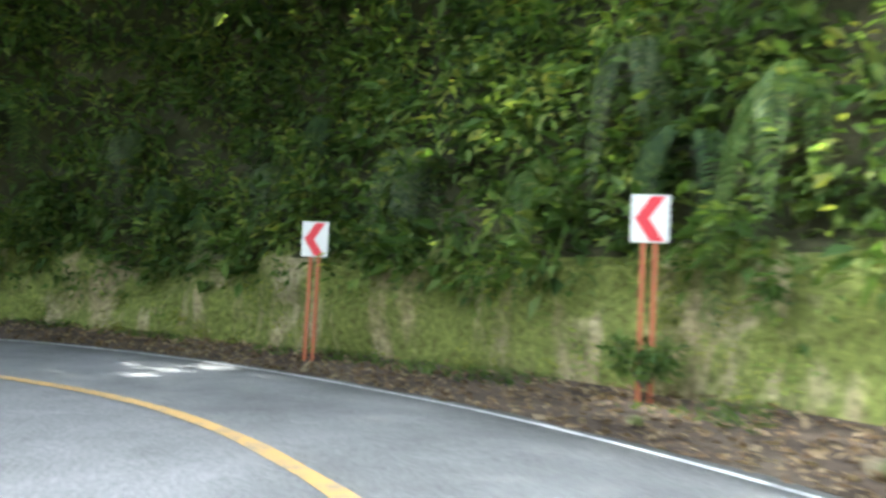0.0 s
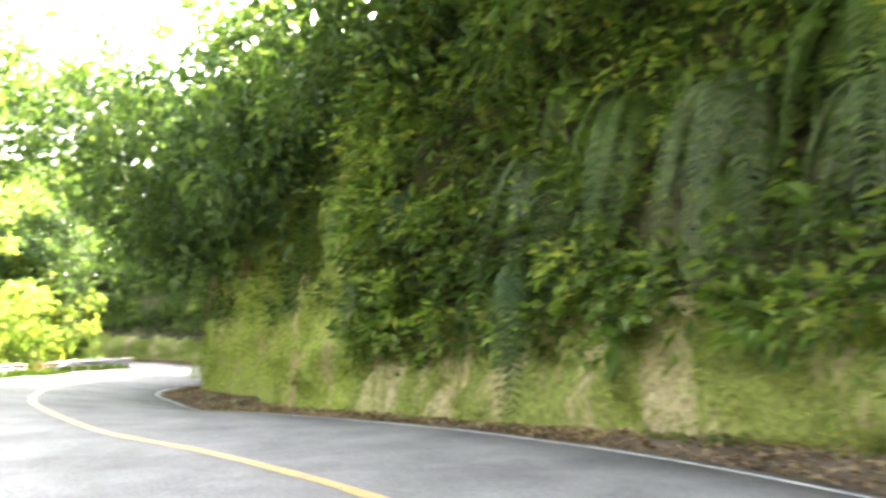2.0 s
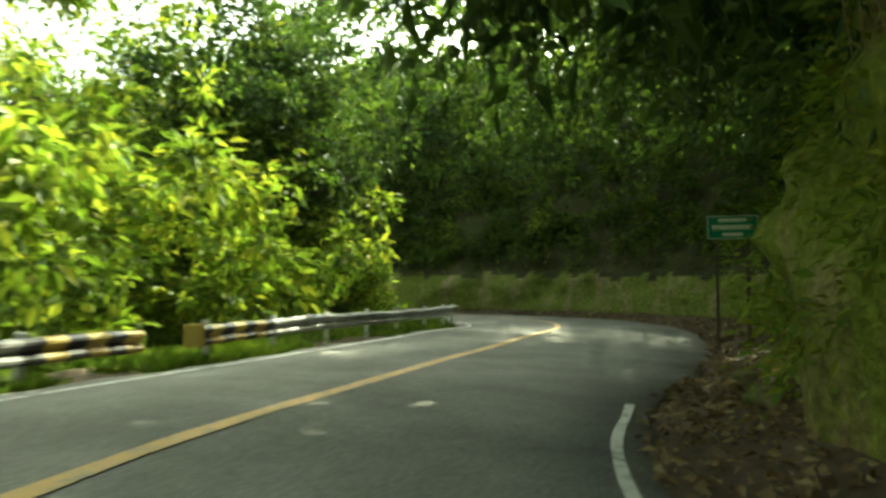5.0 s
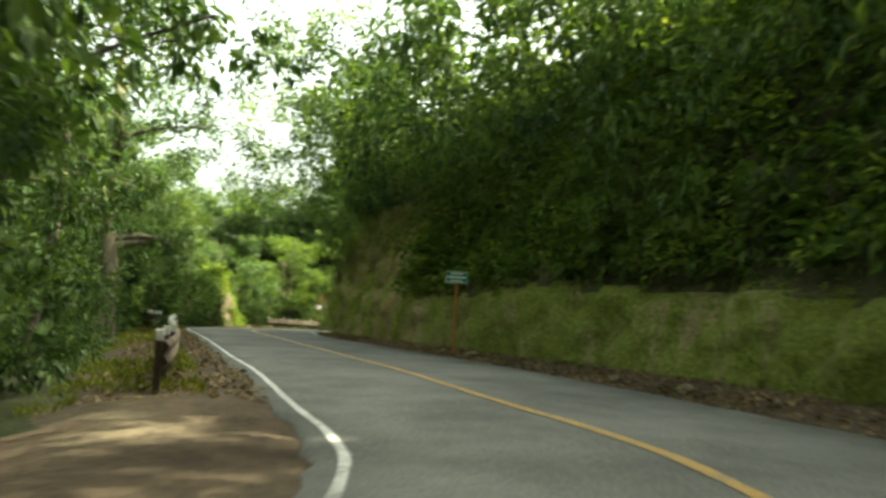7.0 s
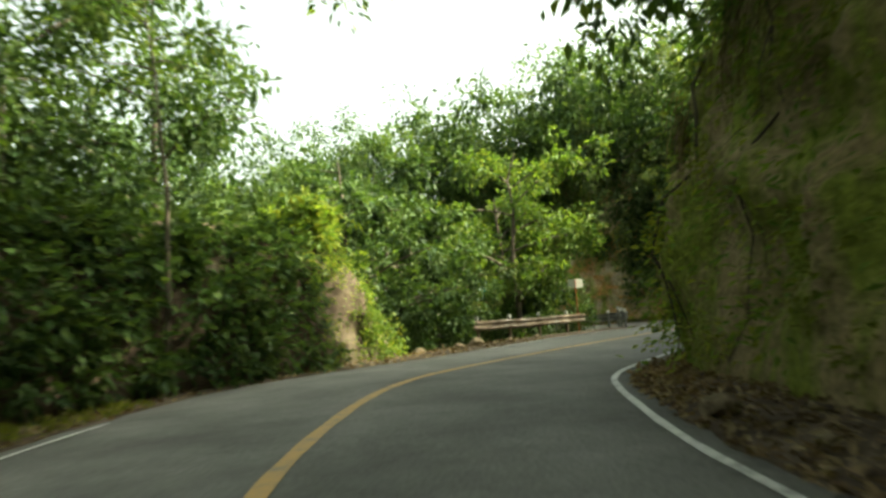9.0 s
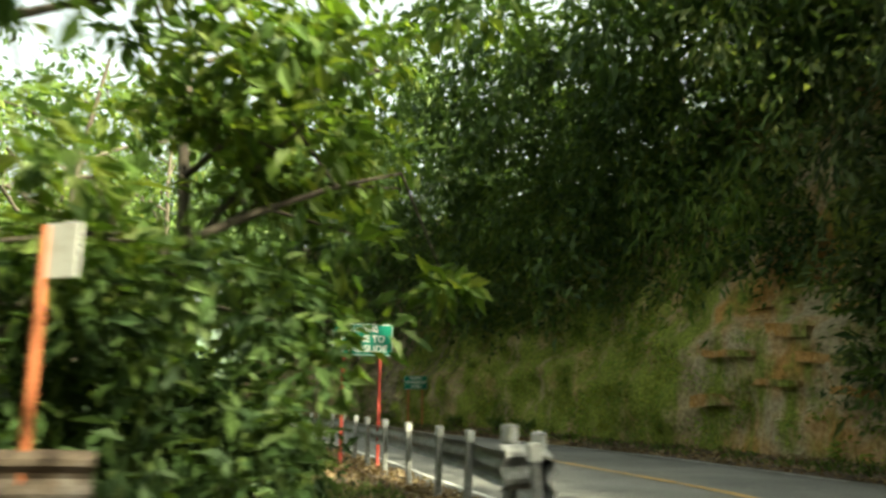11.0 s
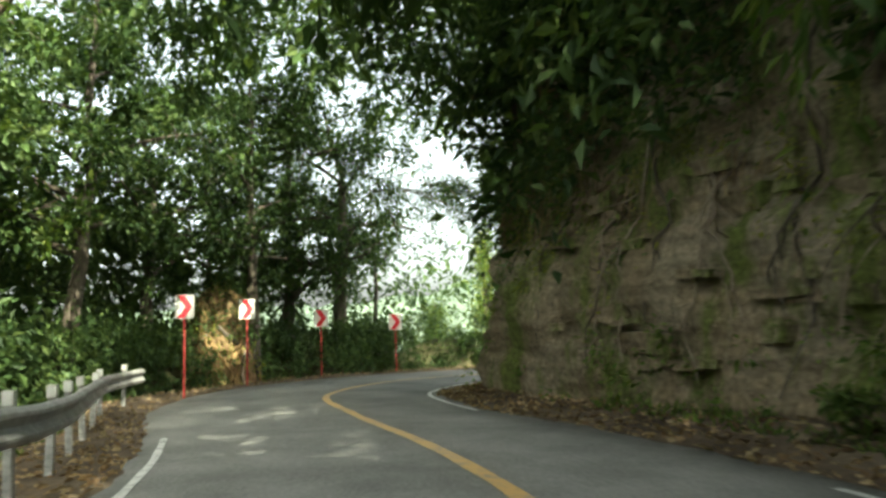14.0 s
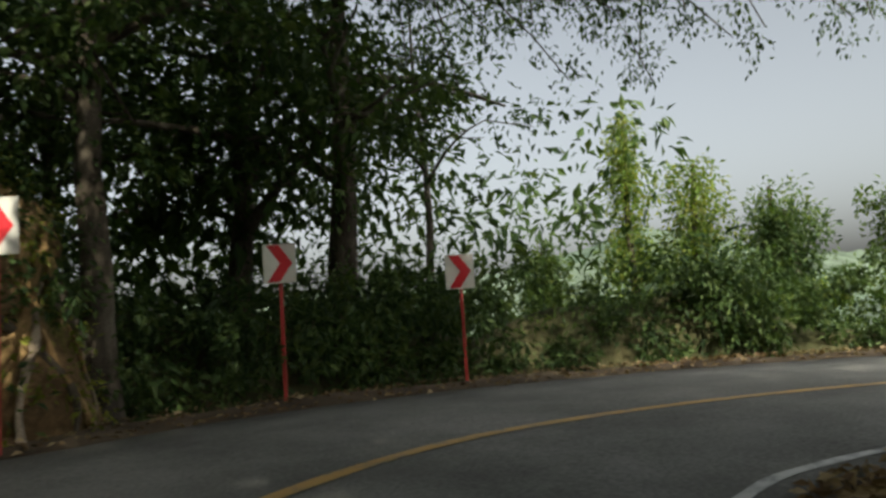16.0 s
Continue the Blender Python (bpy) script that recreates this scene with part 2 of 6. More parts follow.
def nearest(x, y):
    """Distance along, signed distance from the middle line and road height for many places."""
    p = np.stack([x, y], -1).reshape(-1, 2)
    sub = slice(None, None, 4)
    best = np.empty(len(p), int)
    for k in range(0, len(p), 4000):
        q = p[k:k + 4000]
        dd = ((q[:, None, :] - RXY[None, sub, :]) ** 2).sum(-1)
        best[k:k + 4000] = dd.argmin(1) * 4
    v = p - RXY[best]
    side = (v * RN[best]).sum(-1)
    dist = np.sqrt((v ** 2).sum(-1)) * np.where(side < 0, -1, 1)
    return RS[best].reshape(x.shape), dist.reshape(x.shape), RZ[best].reshape(x.shape)


# the painted road about its guide line: centre line, edge lines, cross fall
ROAD_MID = [(0, 0), (50, 0.3), (56, 0.3), (60, -0.05), (63, -0.35), (65, -0.1), (68, 0.6), (71, 0.95), (75, 1.0), (79, 0.7), (84, 0.5), (90, 0.4), (97, 0), (110, 0.1), (125, -0.2), (141, -0.22), (147, 0.1), (152, 0.2), (158, -0.2), (164, -0.2), (170, 0), (190, 0), (200, 0.3), (208, 0.1), (215, -0.25), (225, -0.35), (240, -0.38), (250, -0.3), (272, -0.3)]
ROAD_LEFT = [(0, 3.5), (50, 3.4), (59, 3.0), (63, 2.65), (66, 2.85), (70, 3.35), (75, 3.5), (80, 3.1), (86, 2.95), (94, 3.1), (100, 3.4), (118, 3.4), (128, 3.2), (137, 3.3), (142, 3.5), (147, 4.0), (151, 4.2), (155, 3.4), (158, 2.95), (161, 3.05), (165, 3.5), (170, 3.6), (190, 3.8), (201, 3.85), (208, 3.4), (213, 3.15), (220, 3.35), (225, 3.2), (229, 3.5), (232, 3.65), (236, 4.1), (240, 4.0), (250, 3.8), (272, 3.8)]
ROAD_RIGHT = [(0, 3.4), (28, 3.3), (33, 3.4), (38, 3.5), (41, 3.7), (48, 4.2), (54, 4.3), (58, 4.8), (62, 4.9), (66, 4.7), (70, 3.6), (73, 2.6), (76, 2.35), (80, 2.7), (84, 3.4), (88, 3.7), (100, 3.7), (120, 4.0), (130, 4.0), (140, 3.75), (158, 3.75), (168, 3.3), (194, 3.4), (200, 3.05), (220, 2.98), (227, 2.8), (232, 3.2), (237, 3.5), (250, 3.5), (272, 3.5)]
ROAD_TILT = [(0, 0), (30, 0), (38, -0.05), (52, -0.06), (58, -0.03), (64, 0.01), (69, 0.05), (88, 0.05), (96, 0), (272, 0)]
along = lambda table, c: np.interp(c, [q[0] for q in table], [q[1] for q in table])
ROAD_EDGE = 0.35                             # pavement beyond the edge lines

# right-hand bank: distance of its foot from the guide line, height of the bare lower band, height of its crown, how far it leans back
BANK_C = [0, 24, 30, 36, 40, 44, 50, 56, 60, 66, 70, 73, 76, 80, 83, 86, 90, 98, 110, 120, 132, 144, 151, 157, 166, 176, 188, 200, 210, 220, 230, 238, 246, 254, 272]
BANK_FOOT = [6.6, 6.5, 6.3, 6.1, 5.8, 5.7, 5.8, 6.2, 6.6, 6.9, 6.3, 4.8, 4.0, 4.9, 5.9, 6.4, 6.8, 7.0, 6.8, 6.2, 6.0, 5.4, 5.0, 5.2, 6.0, 6.6, 5.6, 5.3, 6.1, 5.4, 4.6, 5.0, 6.6, 7.0, 7.0]
BANK_BAND = [2.2, 2.2, 2.2, 2.2, 2.2, 2.3, 2.5, 2.7, 2.8, 3.0, 3.0, 3.0, 2.8, 2.6, 2.2, 2.0, 1.8, 1.8, 2.0, 2.4, 2.2, 2.6, 3.0, 2.4, 1.8, 1.8, 3.2, 3.4, 2.8, 3.0, 3.6, 3.8, 3.6, 3.4, 3.0]
BANK_TOP = [14, 14, 14, 14, 14, 14, 14, 13, 13, 12, 11, 11, 11, 11, 11, 12, 13, 13, 13, 13, 12, 11, 10, 10, 12, 13, 13, 13, 13, 13, 12, 10.5, 10, 10, 10]
BANK_LEAN = [4, 4, 3.6, 3.2, 2.6, 2.0, 1.4, 1.1, 1.1, 1.1, 1.2, 1.4, 1.5, 1.8, 2.6, 4, 5, 6, 6, 5, 4, 2.6, 2.0, 2.6, 5, 6, 5, 5, 4.5, 3.5, 2.0, 1.2, 1.4, 2, 3]


def bank(c, v):
    """The bank's face: c along the road, v from 0 at the foot to 1 at the crown."""
    c, v = np.broadcast_arrays(np.asarray(c, float), np.asarray(v, float))
    foot, band, top, lean = (np.interp(c, BANK_C, k) for k in (BANK_FOOT, BANK_BAND, BANK_TOP, BANK_LEAN))
    h = 0.05 + v * top
    low = np.clip(h / band, 0, 1)
    up = np.clip((h - band) / (top - band), 0, 1)
    back = 0.45 * low ** 1.5 + 0.5 * np.clip((h - band) / 0.5, 0, 1) * np.clip(lean / 4, 0, 1) + lean * up ** 1.15
    d = -(foot + back)
    rough = 0.28 * np.sin(c * 1.9 + 2.1 * np.sin(h * 0.9)) * np.sin(h * 1.4 + 1.7 * np.sin(c * 0.6)) + 0.35 * np.sin(c * 0.42 + h * 0.35) + 0.12 * np.sin(c * 5.1 + h * 2.7) * np.sin(h * 4.3 - c * 2.2)
    layered = np.clip((c - 214) / 8, 0, 1) * np.clip((5.5 - h) / 1.5, 0, 1)
    hs = h * 1.7 + 0.25 * np.sin(c * 0.8) + 0.1 * np.sin(c * 2.7)
    rough = rough * (1 - 0.4 * layered) + layered * 0.09 * (hs - np.floor(hs) - 0.4)
    d = d + rough * np.clip(h / 1.5, 0.15, 1)
    return on(c, d, h)


# ------------------------------------------------------------------ mesh helpers
def mesh_from(name, verts, faces, material, smooth=False):
    me = bpy.data.meshes.new(name)
    v = np.asarray(verts, np.float32).reshape(-1, 3)
    f = np.asarray(faces, np.int32)
    me.vertices.add(len(v))
    me.vertices.foreach_set("co", v.ravel())
    k = f.shape[1]
    me.loops.add(f.size)
    me.loops.foreach_set("vertex_index", f.ravel())
    me.polygons.add(len(f))
    me.polygons.foreach_set("loop_start", np.arange(0, f.size, k, dtype=np.int32))
    me.polygons.foreach_set("loop_total", np.full(len(f), k, np.int32))
    me.polygons.foreach_set("use_smooth", np.full(len(f), smooth, bool))
    me.update(calc_edges=True)
    me.validate()
    me.materials.append(material)
    return me


def grid_mesh(name, P, material, smooth=True):
    """A sheet from an array of places (rows, columns, 3)."""
    r, k = P.shape[:2]
    i = np.arange(r * k).reshape(r, k)
    f = np.stack([i[:-1, :-1], i[1:, :-1], i[1:, 1:], i[:-1, 1:]], -1).reshape(-1, 4)
    return mesh_from(name, P.reshape(-1, 3), f, material, smooth)


def part(name, bm, material, parent, label=""):
    me = bpy.data.meshes.new(name)
    bm.to_mesh(me)
    bm.free()
    me.materials.append(material)
    ob = new(name, me)
    ob.parent = parent
    if label:
        tagged(ob, label)
    return ob


def part_mesh(name, me, parent, label=""):
    ob = new(name, me)
    ob.parent = parent
    if label:
        tagged(ob, label)
    return ob


def box_bm(sx, sy, sz, at=(0, 0, 0), bevel=0.0, turn=None):
    bm = bmesh.new()
    bmesh.ops.create_cube(bm, size=1.0, matrix=Matrix.Translation(at) @ (turn or Matrix()) @ Matrix.Diagonal((sx, sy, sz, 1)))
    if bevel:
        bmesh.ops.bevel(bm, geom=bm.edges[:], offset=bevel, segments=2, affect="EDGES", profile=0.5)
    return bm


def tube(points, radii, sides=8):
    """Vertices and faces of a tube along points, with a radius at each."""
    p = np.asarray(points, float)
    t = np.gradient(p, axis=0)
    t /= np.linalg.norm(t, axis=1)[:, None] + 1e-9
    ref = np.where(np.abs(t[:, 2:3]) > 0.9, np.array([[1.0, 0, 0]]), np.array([[0, 0, 1.0]]))
    u = np.cross(t, ref)
    u /= np.linalg.norm(u, axis=1)[:, None] + 1e-9
    w = np.cross(t, u)
    a = np.linspace(0, 2 * math.pi, sides, endpoint=False)
    v = p[:, None, :] + np.asarray(radii)[:, None, None] * (np.cos(a)[None, :, None] * u[:, None, :] + np.sin(a)[None, :, None] * w[:, None, :])
    i = np.arange(len(p) * sides).reshape(len(p), sides)
    j = np.roll(i, -1, 1)
    f = np.stack([i[:-1], j[:-1], j[1:], i[1:]], -1).reshape(-1, 4)
    return v.reshape(-1, 3), f


def join(pieces):
    vs, fs, k = [], [], 0
    for v, f in pieces:
        vs.append(v)
        fs.append(f + k)
        k += len(v)
    return np.vstack(vs), np.vstack(fs)


def leaves(rng, pos, size, facing=None, spread=1.0, droop=0.3, aspect=0.45):
    """Kite-shaped leaves folded along the midrib, one at each place."""
    n = len(pos)
    d = rng.normal(size=(n, 3))
    if facing is not None:
        d = d * spread + facing
    d[:, 2] -= droop
    d /= np.linalg.norm(d, axis=1)[:, None] + 1e-9
    s = np.cross(d, rng.normal(size=(n, 3)) * 0.55 + np.array([0, 0, 1.0]))
    s /= np.linalg.norm(s, axis=1)[:, None] + 1e-9
    up = np.cross(s, d)
    L = (np.asarray(size) * rng.uniform(0.6, 1.35, n))[:, None]
    v = np.empty((n, 4, 3))
    v[:, 0] = pos
    v[:, 1] = pos + d * L * 0.45 + s * L * aspect * 0.5 + up * L * 0.10
    v[:, 2] = pos + d * L - up * L * 0.08
    v[:, 3] = pos + d * L * 0.45 - s * L * aspect * 0.5 + up * L * 0.10
    b = np.arange(n)[:, None] * 4
    f = np.concatenate([b + np.array([[0, 1, 2]]), b + np.array([[0, 2, 3]])])
    return v.reshape(-1, 3), f


def clumps(rng, centres, radius, per, size, flat=0.7, hang=0.0, facing=None, droop=0.35, aspect=0.45, shell=0.5):
    """Leaves gathered in uneven clumps round the centres."""
    n = len(centres)
    per = np.asarray(per)
    idx = np.repeat(np.arange(n), per)
    q = rng.normal(size=(len(idx), 3))
    q /= np.linalg.norm(q, axis=1)[:, None] + 1e-9
    r = np.asarray(radius)
    r = r[idx] if r.ndim else np.full(len(idx), float(r))
    rr = r * rng.uniform(0, 1, len(idx)) ** shell
    p = centres[idx] + q * rr[:, None] * np.array([1, 1, flat])
    p[:, 2] -= hang * rng.uniform(0, 1, len(idx)) ** 2 * r
    out = q * 0.9
    if facing is not None:
        out = out + facing[idx]
    return leaves(rng, p, size if np.ndim(size) == 0 else np.asarray(size)[idx], out, 0.55, droop, aspect)


# ------------------------------------------------------------------ ground, road, bank
def ground():
    core = lambda a, b: np.arange(a, b + 0.1, 1.5)
    far = np.array([6, 14, 26, 45, 75, 120, 200, 340, 600, 1100, 2200.0])
    gx = np.r_[-130 - far[::-1], core(-130, 45), 45 + far]
    gy = np.r_[-185 - far[::-1], core(-185, 50), 50 + far]
    X, Y = np.meshgrid(gx, gy, indexing="ij")
    c, d, rz = nearest(X, Y)
    foot, top, lean = (np.interp(c, BANK_C, k) for k in (BANK_FOOT, BANK_TOP, BANK_LEAN))
    left = rz - 0.08 - np.clip(d - 5.2, 0, None) * 0.10 - np.clip(d - 8, 0, 60) * 0.28
    e = -d
    # the steep rise above the bank is added to keep the sun out
    right = rz - 0.10 + np.clip((e - foot - 2.8) / (lean + 1.0), 0, 1) * (top - 0.6) + np.clip(e - foot - lean - 3, 0, 26) * 0.9
    z = np.where(d > 0, left, right)
    z = np.where(np.abs(d) < 6.0, rz - 0.5, z)
    z = np.where((d < 0) & (e < foot + 1.5), rz - 0.6, z)
    und = 0.35 * np.sin(X * 0.31 + 1.3 * np.sin(Y * 0.17)) * np.sin(Y * 0.27) + 0.15 * np.sin(X * 0.9) * np.sin(Y * 1.1)
    ends = np.clip(1 - (np.abs(d) - 25) / 30, 0, 1) * (c > 0.5) * (c < RLEN - 1.5)
    z = np.where(d < 0, rz - 3 + (z - rz + 3) * np.where(np.abs(d) > 25, ends, 1), z)
    for _ in range(3):
        q = z.copy()
        q[1:-1, 1:-1] = (z[1:-1, 1:-1] * 2 + z[:-2, 1:-1] + z[2:, 1:-1] + z[1:-1, :-2] + z[1:-1, 2:]) / 6
        z = np.where(np.abs(d) > 9, q, z)
    z = z + und * np.clip((np.abs(d) - 7) / 4, 0, 1)
    ob = new("ground", grid_mesh("ground", np.stack([X, Y, z], -1), M_GROUND))
    return tagged(ob, "damp wooded hillside ground with low green cover", "ground", kind="structure")


def road_height(c, d):
    """The pavement's height above the guide line: a slight crown, and a cross fall in the tight bend."""
    m = along(ROAD_MID, c)
    wide = np.where(d > m, along(ROAD_LEFT, c) - m, along(ROAD_RIGHT, c) + m)
    return 0.04 * (1 - np.clip(np.abs(d - m) / wide, 0, 1.1) ** 2) + along(ROAD_TILT, c) * d


def road():
    c = np.arange(0, RLEN - 0.5, 0.5)
    u = np.array([-1.0, -0.985, -0.66, -0.33, 0, 0.33, 0.66, 0.985, 1.0])
    C, U = np.meshgrid(c, u, indexing="ij")
    m = along(ROAD_MID, C)
    ragged = 0.07 * np.sin(C * 1.7) * np.sin(C * 0.63) + 0.05 * np.sin(C * 4.1)
    D = np.where(U > 0, m + (along(ROAD_LEFT, C) + ROAD_EDGE + ragged - m) * U, m + (along(ROAD_RIGHT, C) + ROAD_EDGE + ragged + m) * U)
    P = on(C, D, road_height(C, D) - 0.15 * (np.abs(U) > 0.99))
    tagged(new("road", grid_mesh("road", P, M_ROAD)), "pale grey worn concrete two-lane mountain road", "road", kind="structure")


def stripe(name, c0, c1, table, side, w, material, label, lift=0.012):
    c = np.arange(c0, c1 + 0.01, 0.4)
    line = side * along(table, c)
    line = np.convolve(np.pad(line, 3, mode="edge"), np.ones(7) / 7, "valid")
    wob = 0.012 * np.sin(c * 0.8) + 0.004 * np.sin(c * 2.9)
    dd = np.array([-0.5, 0.5])[None, :] * (w * (1 + 0.08 * np.sin(c * 3.3)))[:, None] + (line + wob)[:, None]
    cc = np.broadcast_to(c[:, None], dd.shape)
    P = on(cc, dd, road_height(cc, dd) + lift)
    tagged(new(name, grid_mesh(name, P, material)), label, "road marking", kind="structure")


def verge_height(c, d):
    """The verge's height above the guide line on either side of the pavement."""
    left = along(ROAD_LEFT, c) + ROAD_EDGE
    right = along(ROAD_RIGHT, c) + ROAD_EDGE
    foot = np.interp(c, BANK_C, BANK_FOOT) + 0.9
    ur = np.clip((-d - right) / (foot - right), 0, 1)
    ul = np.clip((d - left) / 3.4, 0, 1)
    r = road_height(c, -right) * (1 - ur) - 0.03 + 0.30 * ur ** 1.6 + 0.40 * np.exp(-((c - 44) / 6) ** 2) * np.clip(ur * 2.5, 0, 1)
    l = road_height(c, left) * (1 - ul) - 0.03 + 0.06 * np.sin(ul * 3) - 0.35 * ul ** 3
    return np.where(d < 0, r, l)


def shoulders():
    c = np.arange(0, RLEN - 0.5, 0.6)
    u = np.linspace(0, 1, 9)[None, :]
    C = np.broadcast_to(c[:, None], (len(c), 9))
    right = along(ROAD_RIGHT, C) + ROAD_EDGE - 0.18
    left = along(ROAD_LEFT, C) + ROAD_EDGE - 0.18
    foot = np.interp(C, BANK_C, BANK_FOOT) + 0.9
    for name, D in (("verge_right", -(right + (foot - right) * u)), ("verge_left", left + 3.6 * u)):
        H = verge_height(C, D) + 0.045 * np.sin(C * 2.3 + u * 5) * u + 0.03 * np.sin(C * 6.1 - u * 9) * u - 0.03 * (u < 0.01)
        tagged(new(name, grid_mesh(name, on(C, D, H), M_SOIL)), "earth road verge strewn with dry leaves", "verge", kind="structure")


def bank_sheet(name, c0, c1, material, label, slope=None):
    c = np.linspace(c0, c1, int((c1 - c0) / 0.3) + 1)
    v = np.linspace(0, 1, 64)
    C, V = np.meshgrid(c, v, indexing="ij")
    P = bank(C, V)
    k = np.array([noise.noise(Vector(p) * 0.9) for p in P.reshape(-1, 3)]).reshape(C.shape)
    k2 = np.array([noise.noise(Vector(p) * 2.7) for p in P.reshape(-1, 3)]).reshape(C.shape)
    nrm = np.stack([np.interp(C, RS, RN[:, 0]), np.interp(C, RS, RN[:, 1]), 0 * C], -1)
    P = P + nrm * (0.30 * k + 0.14 * k2)[..., None] * np.clip(V * 12, 0.3, 1)[..., None]
    me = grid_mesh(name, P, material)
    # faces above the bare band take the darker, shade-toned earth
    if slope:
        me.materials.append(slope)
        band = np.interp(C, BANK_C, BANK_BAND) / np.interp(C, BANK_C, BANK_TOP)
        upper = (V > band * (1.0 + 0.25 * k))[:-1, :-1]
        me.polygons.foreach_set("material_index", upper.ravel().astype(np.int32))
    tagged(new(name, me), label, "bank", kind="structure")


ground()
road()
stripe("centre_line", 2, RLEN - 3, ROAD_MID, 1, 0.19, M_YELLOW, "worn yellow centre line painted on the road")
for a, b in ((2, 79), (139, 158.5), (188, 217.5), (226, RLEN - 3)):
    stripe("edge_line_right", a, b, ROAD_RIGHT, -1, 0.11, M_WHITE, "worn white edge line beside the bank")
for a, b in ((2, 148), (160, 225.5)):
    stripe("edge_line_left", a, b, ROAD_LEFT, 1, 0.11, M_WHITE, "worn white edge line beside the valley")
shoulders()
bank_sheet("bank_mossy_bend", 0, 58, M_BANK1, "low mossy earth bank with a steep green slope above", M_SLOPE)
bank_sheet("bank_dark_cliff", 58, 87, M_CLIFF, "tall damp cliff covered in moss, close to the road")
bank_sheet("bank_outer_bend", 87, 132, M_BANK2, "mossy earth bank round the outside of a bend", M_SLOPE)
bank_sheet("bank_root_cliff", 132, 160, M_ROOTCLIFF, "dark vertical cliff with hanging roots and moss")
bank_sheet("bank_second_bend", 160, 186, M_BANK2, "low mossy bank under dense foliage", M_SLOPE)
bank_sheet("bank_orange_earth", 186, 195, M_ORANGE, "bare orange earth and grey rock cutting")
bank_sheet("bank_tan_earth", 195, 217, M_RUST, "tan earth cutting with moss and grass")
bank_sheet("bank_layered_rock", 217, RLEN - 1, M_ROCK, "layered tan rock face with roots and soil")


def mound(c, u):
    """The earth bank on the valley side: c along the road, u from its foot over the top to its back."""
    ease = lambda x: np.clip(x, 0, 1) ** 2 * (3 - 2 * np.clip(x, 0, 1))
    tall = 4.1 * ease((c - 138.5) / 7) * (1 - ease((c - 156.0) / 3.0))
    foot = np.interp(c, [138, 146, 149, 152, 157, 159.5], [8.0, 7.2, 6.0, 5.2, 4.75, 5.6])
    face = np.clip(u / 0.5, 0, 1)
    d = foot + 1.5 * face ** 1.6 + 7.5 * np.clip((u - 0.5) / 0.5, 0, 1)
    h = -0.15 + tall * np.sin(face * math.pi / 2) ** 0.9 - 3.6 * np.clip((u - 0.62) / 0.38, 0, 1) ** 1.4
    P = on(c, d, h)
    flat = P.reshape(-1, 3)
    k = np.array([noise.noise(Vector(p) * 0.8) + 0.5 * noise.noise(Vector(p) * 2.4) for p in flat]).reshape(np.shape(c)) * np.clip(tall, 0, 1)
    nrm = np.stack([np.interp(c, RS, RN[:, 0]), np.interp(c, RS, RN[:, 1]), 0 * c], -1)
    P = P + nrm * (0.35 * k)[..., None]
    P[..., 2] += 0.25 * k
    return P, nrm


def left_mound():
    C, U = np.meshgrid(np.linspace(138.5, 159.2, 84), np.linspace(0, 1, 40), indexing="ij")
    tagged(new("bank_left", grid_mesh("bank_left", mound(C, U)[0], M_SOIL)), "dark earth bank on the valley side of the road", "bank", kind="structure")


left_mound()


def bend_berm():
    """A low earth bank along the outside of the sharp bend, behind the signs."""
    C, U = np.meshgrid(np.linspace(229, 252, 80), np.linspace(0, 1, 24), indexing="ij")
    ends = np.clip((C - 229) / 5, 0, 1) * np.clip((252 - C) / 6, 0, 1)
    tall = (2.1 + 0.35 * np.sin(C * 0.9) + 0.2 * np.sin(C * 2.3)) * ends
    D = 7.3 + 4.4 * U + 0.25 * np.sin(C * 1.3)
    Hh = -0.35 + tall * np.sin(np.clip(U * 1.25, 0, 1) * math.pi) ** 0.7 - 1.2 * U
    # the slope earth's dark tone carries the shade behind the signs
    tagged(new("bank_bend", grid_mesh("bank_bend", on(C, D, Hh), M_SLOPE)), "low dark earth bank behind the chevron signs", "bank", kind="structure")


bend_berm()


# ------------------------------------------------------------------ signs
def chevron_bm(w, h, t=0.004, left=True):
    """A flat chevron that points to one side, on the sign's face."""
    s = 1 if left else -1
    pts = [(-0.40 * s, 0.0), (0.0 * s, 0.47), (0.38 * s, 0.47), (-0.02 * s, 0.0), (0.38 * s, -0.47), (0.0 * s, -0.47)]
    bm = bmesh.new()
    lo = [bm.verts.new((x * w, 0, z * h)) for x, z in pts]
    hi = [bm.verts.new((x * w, -t, z * h)) for x, z in pts]
    for q in ((0, 1, 2, 3), (0, 3, 4, 5)):
        bm.faces.new([hi[i] for i in q])
    for i in range(6):
        bm.faces.new((lo[i], lo[(i + 1) % 6], hi[(i + 1) % 6], hi[i]))
    bmesh.ops.recalc_face_normals(bm, faces=bm.faces)
    return bm


